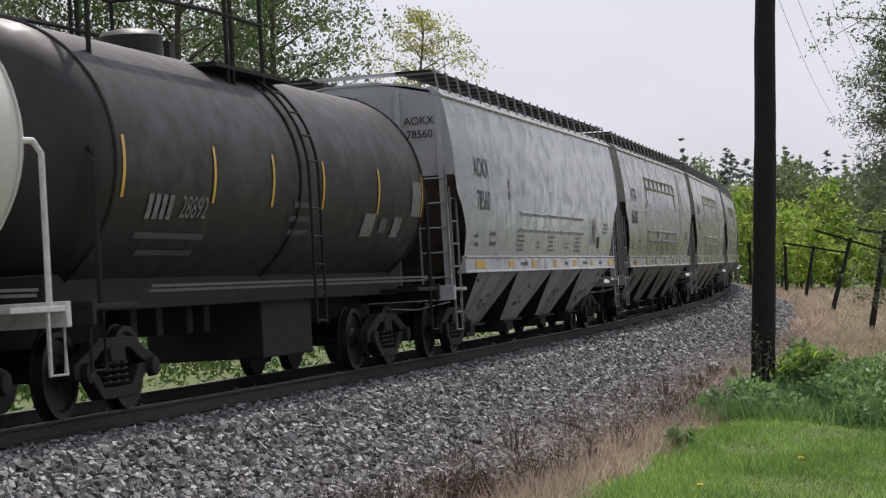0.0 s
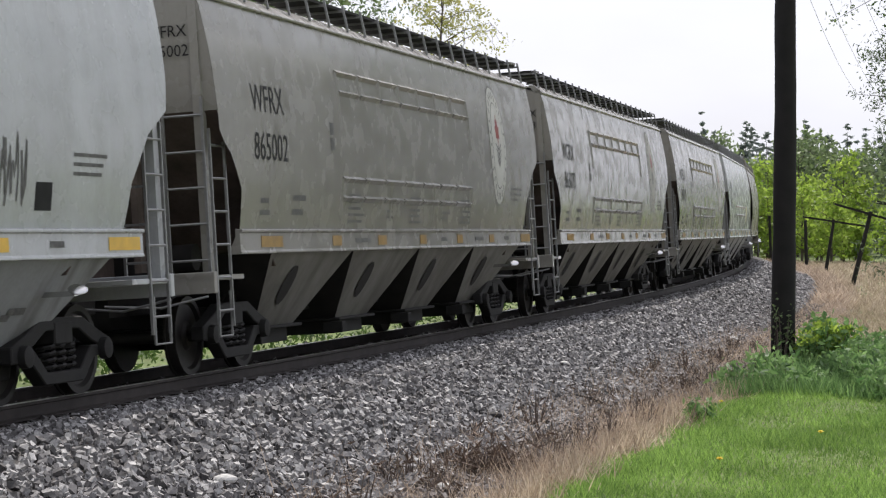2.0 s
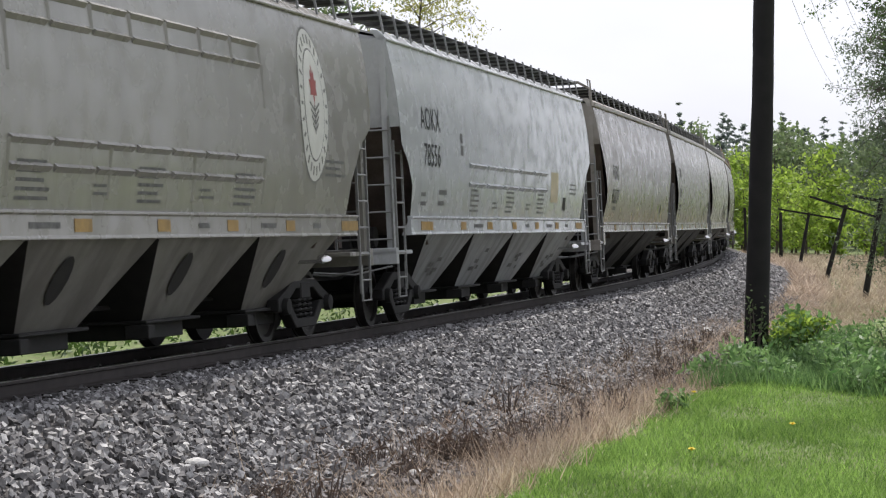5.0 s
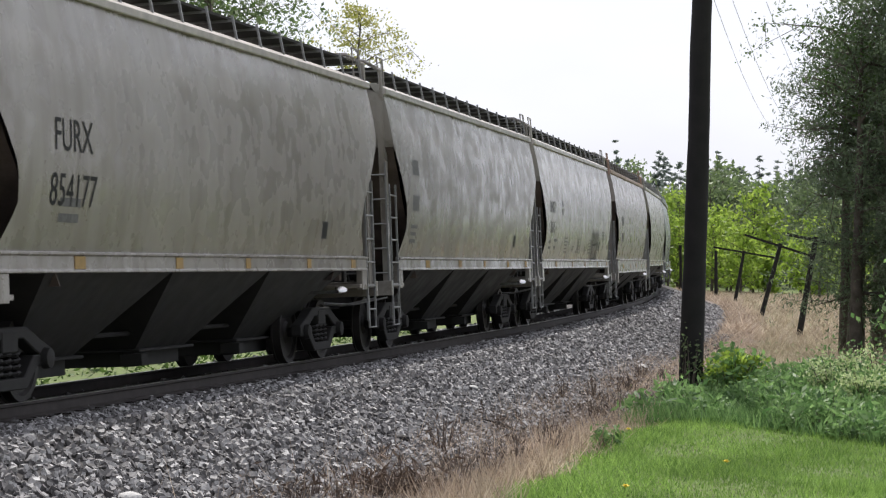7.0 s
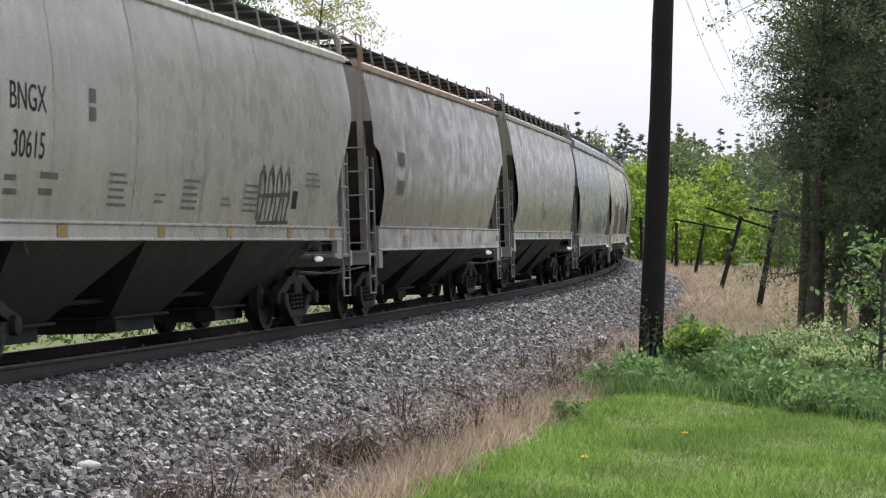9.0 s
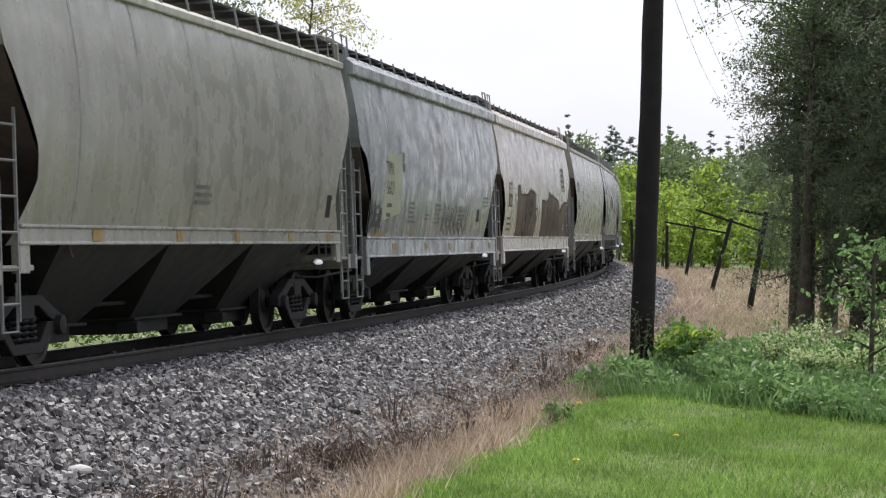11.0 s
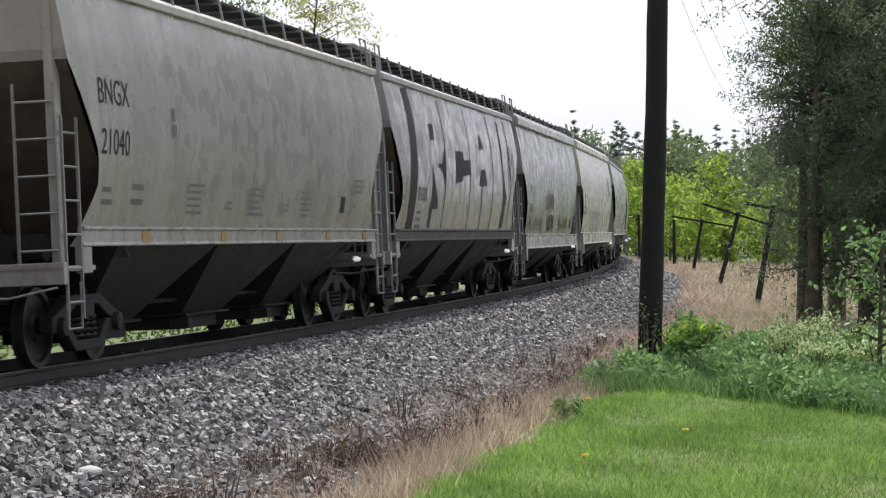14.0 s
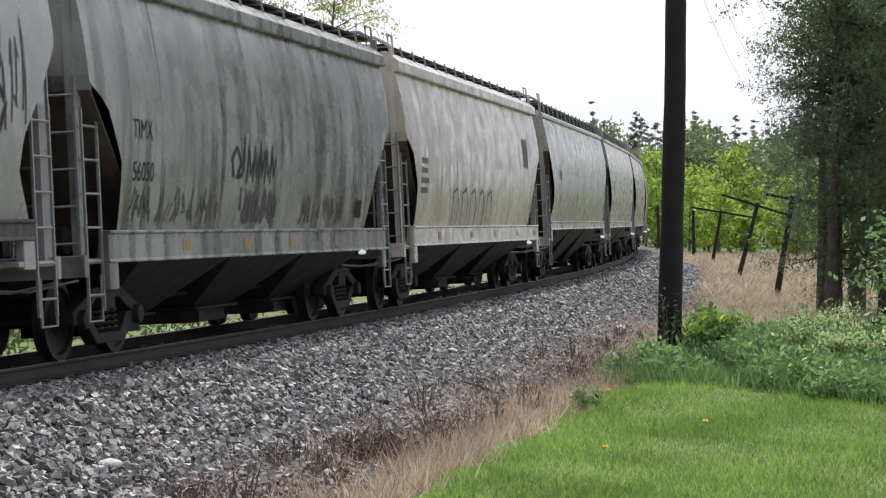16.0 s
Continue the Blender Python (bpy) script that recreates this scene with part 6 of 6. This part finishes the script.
def planting():
    # plants at the pole's foot and along the lawn's far edge
    bush("young_shrub", "yellow-green leafy shrub beside the utility pole", "shrub", 6.35, 38.9, 1.0, 1.05, 480, 0.085, L_WEED, 2, 16, mat2=L_BRIGHT, tips_are=("young_leaves", "bright yellow-green young leaves"))
    rng = np.random.default_rng(31)
    def weedy(x, y):
        """Inside the overgrown strip between the lawn and the bank."""
        return (y > max(28.6, 34.6 - 1.45 * (x - 3.4))) & (x > 3.7 + 0.31 * (y - 33.5)) & (x < 0.275 * y)

    k = 0
    while k < 95:
        x, y = rng.uniform(3.2, 11.2), rng.uniform(28.6, 43.5)
        if not weedy(x, y):
            continue
        bush("weed_clump", "leafy green weeds growing over the lawn's edge", "weeds", float(x), float(y), rng.uniform(0.6, 1.15), rng.uniform(0.3, 0.62), 380, 0.06, L_WEED, 100 + k, 14, group="weeds at the lawn's edge", aspect=2.4)
        k += 1
    gx, gy = rng.uniform(3.2, 11.2, 60000), rng.uniform(28.2, 43.5, 60000)
    ok = np.array([bool(weedy(a, b + 0.4)) for a, b in zip(gx, gy)])
    V, F = blades(rng, gx[ok], gy[ok], 0.32, 0.022, 0.7)
    stuff("edge_grass", V, F, L_WEED, "tall uncut grass among the weeds", "grass")
    for k, (x, y, w, h) in enumerate(((8.15, 39.2, 1.2, 1.05), (9.0, 39.6, 1.3, 1.15), (8.2, 36.6, 1.2, 0.8), (9.1, 36.9, 1.3, 0.9), (9.9, 39.6, 1.4, 1.2), (10.2, 37.8, 1.4, 1.1))):
        bush("flowering_bush", "rounded green bush covered in pale blossom", "bush", x, y, w, h, 900, 0.05, L_WEED, 200 + k, 30, group="flowering bushes", mat2=L_WHITEFL)
    # sapling with broad leaves
    tree("sapling", "slender sapling with broad bright leaves", 8.75, 35.4, 2.5, 0.85, 0.2, 750, 0.075, L_WEED, 7, 11, 0.025, 1.3)
    # dark cedars beside the lawn
    for k, (x, y, h, r, n) in enumerate(((14.6, 60.5, 12.0, 3.2, 48000), (17.0, 58.0, 13.0, 3.6, 46000), (15.6, 63.8, 12.0, 3.0, 14000), (13.5, 62.3, 8.8, 1.9, 15000), (15.4, 57.4, 11.5, 2.8, 40000))):
        tree("cedar_tree", "tall dark green cedar with dense ragged foliage", x, y, h, r, 0.5 if k == 3 else 0.08, int(n * 1.5), 0.042, L_CEDAR, 40 + k, 60, 0.24, 0.75, "dark cedars", 0.35, "tree", 3.0)
    for k, (x, y) in enumerate(((13.5, 63.7), (13.04, 60.2))):
        tree("bare_trunk_tree", "thin tree with a bare lower trunk among the cedars", x, y, 9.5, 2.0, 0.62, 2600, 0.07, L_GREEN, 60 + k, 14, 0.16)
    # broad tree over the yard: its outer twigs hang into the sky
    tree("broadleaf_tree", "leafy green tree with spreading upper branches", 15.0, 66.0, 12.5, 4.8, 0.70, 9000, 0.075, L_DUSTY, 71, 22, 0.25, 0.5)
    # scrub and woods beyond the posts
    k = 0
    for d, n, h0, h1, mat, lf, lo, hi in ((176, 16, 3.2, 6.5, L_BRIGHT, 0.26, 0.150, 0.26), (198, 22, 4.5, 9.0, L_BRIGHT, 0.32, 0.122, 0.26), (228, 24, 8.0, 12.5, L_DUSTY, 0.4, 0.112, 0.27)):
        for i in range(n):
            rng = np.random.default_rng(500 + k)
            f = lo + (hi - lo) * (i + rng.uniform(0.1, 0.9)) / n
            h = rng.uniform(h0, h1)
            tree("scrub_tree", "fresh green scrub tree behind the posts", f * d, d + rng.uniform(-9, 9), h, h * 0.36, 0.10, 1000, lf * 0.85, mat if rng.random() < 0.75 else L_DUSTY, 600 + k, 14, 0.09, 1.4, "scrub beyond the posts")
            k += 1
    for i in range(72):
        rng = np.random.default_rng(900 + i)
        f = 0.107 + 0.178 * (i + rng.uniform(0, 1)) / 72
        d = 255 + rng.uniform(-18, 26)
        conifer(f * d, d, rng.uniform(11.5, 16.0), rng.uniform(2.2, 3.2), 950 + i, L_PINE_HAZE)
    # woods on the inner side of the curve, over the train's roofs
    for i, (x, y, h, r) in enumerate(((-21, 92, 17, 5.5), (-15.5, 96, 18, 5.5), (-10.5, 90, 17, 5.0), (-7.0, 97, 17, 4.2), (-25, 88, 16, 5), (-22, 118, 18, 6), (-15, 120, 19, 6), (-9.5, 122, 18, 5))):
        tree("broadleaf_tree", "tall leafy green tree behind the railway", x, y, h, r, 0.28, 9500, 0.14, L_GREEN if i % 3 else L_DUSTY, 300 + i, 30, 0.28, 1.0, "trees behind the line")
    tree("budding_tree", "airy tree with pale yellow-green spring leaves", -1.5, 112.0, 15.0, 3.4, 0.35, 5200, 0.11, L_YELLOW, 320, 26, 0.16, 0.7)
    # weeds on the far side of the bank, seen under the cars
    rng = np.random.default_rng(77)
    c = []
    for k in range(900):
        s, p = rng.uniform(-30, 40), rng.uniform(-12, -4.6)
        x, y = xy_of(s, p)
        c.append((x, y, float(ground_z(x, y)) + rng.uniform(0.05, 0.7)))
    V, F = leaves(rng, np.array(c), (0.2, 0.2, 0.12), 30000, 0.07, 0, 2.2)
    stuff("far_side_weeds", V, F, L_GREEN, "green weeds on the far side of the bank", "weeds")
    for k in range(34):
        s = -60 + k * 6.5
        x, y = xy_of(s, -16 - (k % 3) * 4)
        tree("hedge_tree", "green hedge tree on the inner side of the curve", float(x), float(y), 5.0 + k % 3, 2.4, 0.05, 1100, 0.2, L_GREEN, 400 + k, 14, 0.08, 1.4, "hedge behind the line")


planting()


def oddments():
    # vine on the pole's foot
    bush("climbing_vine", "grey-green vine clinging to the utility pole", "vine", 5.58, 38.98, 0.42, 1.35, 190, 0.05, L_DUSTY, 3, 9)
    # pale boulders and dead sticks on the bank
    for k, (s, p, r) in enumerate(((19.0, 3.87, 0.13), (-13.3, 3.2, 0.09), (-11.0, 4.6, 0.07), (3.0, 2.9, 0.07), (-4.4, 3.5, 0.08))):
        x, y = xy_of(s, p)
        z = float(ground_z(x, y))
        bm = bmesh.new()
        bmesh.ops.create_icosphere(bm, subdivisions=2, radius=r)
        for v in bm.verts:
            v.co = Vector((x, y, z + 0.06 + 0.3 * r)) + Vector((v.co.x * 1.3, v.co.y, v.co.z * 0.6)) * (1 + 0.25 * noise.noise(v.co * 9 / r * 0.1 + Vector((k, 0, 0))))
        tagged(part("rock", bm, M_PALEROCK if k != 4 else M_DARKSTEEL, None, "pale loose rock lying on the ballast" if k != 4 else "dark loose rock lying on the ballast"), category="rock", group="loose rocks")
    for k, (s, p, l, a) in enumerate(((-0.5, 4.3, 0.9, 2.2), (3.6, 6.1, 0.55, 0.9))):
        x, y = xy_of(s, p)
        z = float(ground_z(x, y)) + 0.07
        bm = bmesh.new()
        d = Vector((math.cos(a), math.sin(a), 0.15 if k == 0 else 0.6)) * l
        tube(bm, [(x, y, z), Vector((x, y, z)) + d * 0.5 + Vector((0, 0, 0.03)), Vector((x, y, z)) + d], [0.028, 0.022, 0.01], 6)
        tagged(part("dead_branch", bm, M_GREYWOOD, None, "dark dead branch lying on the bank"), category="branch")
    # withered weeds on the bank
    rng = np.random.default_rng(8)
    for k in range(44):
        s, p = rng.uniform(-14, 16), rng.uniform(3.6, 5.4)
        x, y = xy_of(s, p)
        bush("withered_weed", "brown withered weed stalks on the bank", "weeds", float(x), float(y), rng.uniform(0.3, 0.8), rng.uniform(0.2, 0.6), 40, 0.026, L_WITHER, 700 + k, 16, group="withered weeds", aspect=4.0)
    x, y = xy_of(-9.0, 4.6)
    bush("withered_weed", "dark brown tangle of withered weeds", "weeds", float(x), float(y), 1.0, 0.45, 500, 0.03, L_WITHER, 760, 40, group="withered weeds", aspect=5.0)
    x, y = xy_of(-3.5, 6.0)
    bush("weed_clump", "small green weed in the dry grass", "weeds", float(x), float(y), 0.35, 0.3, 160, 0.045, L_WEED, 761, 8, group="weeds at the lawn's edge", aspect=2.4)
    # thin wires to the poles beyond
    for k, (dx, z0, z1) in enumerate(((0.0, 6.6, 4.0), (0.5, 6.6, 4.2), (1.4, 6.6, 4.4))):
        cu = bmesh.new()
        a, b = Vector((8.9 + dx, 60, 8.7)), Vector((23.5 + dx * 2.4, 130, 9.0))
        pts = [a.lerp(b, i / 12) - Vector((0, 0, 3.0 * (i / 12) * (1 - i / 12))) for i in range(13)]
        tube(cu, pts, 0.007, 4)
        tagged(part("overhead_wire", cu, M_WIRE, None, "thin grey overhead wire against the sky"), category="wire", group="overhead wires")


M_PALEROCK = plain("pale_rock", (0.55, 0.54, 0.52), 0.85, 0, 0.2, 20)
M_WIRE = plain("wire_grey", (0.28, 0.28, 0.29), 0.5, 0.3)
L_WITHER = leaf_mat("withered_brown", (0.08, 0.055, 0.042), (0.2, 0.145, 0.11), 0.1, 0.9)
oddments()


# ---- what moves ----
def motions():
    for car, s0 in CARS:
        walk(car, [(t * 0.5, line_pose(s0 - run(t * 0.5))) for t in range(33)])
    for ws, dx in WHEELS:
        rows = []
        for i in range(481):
            t = i / 30
            rows.append((t, Matrix.Translation((dx, 0, WHEEL_R)) @ Matrix.Rotation(-run(t) / WHEEL_R, 4, "Y")))
        walk(ws, rows)


motions()
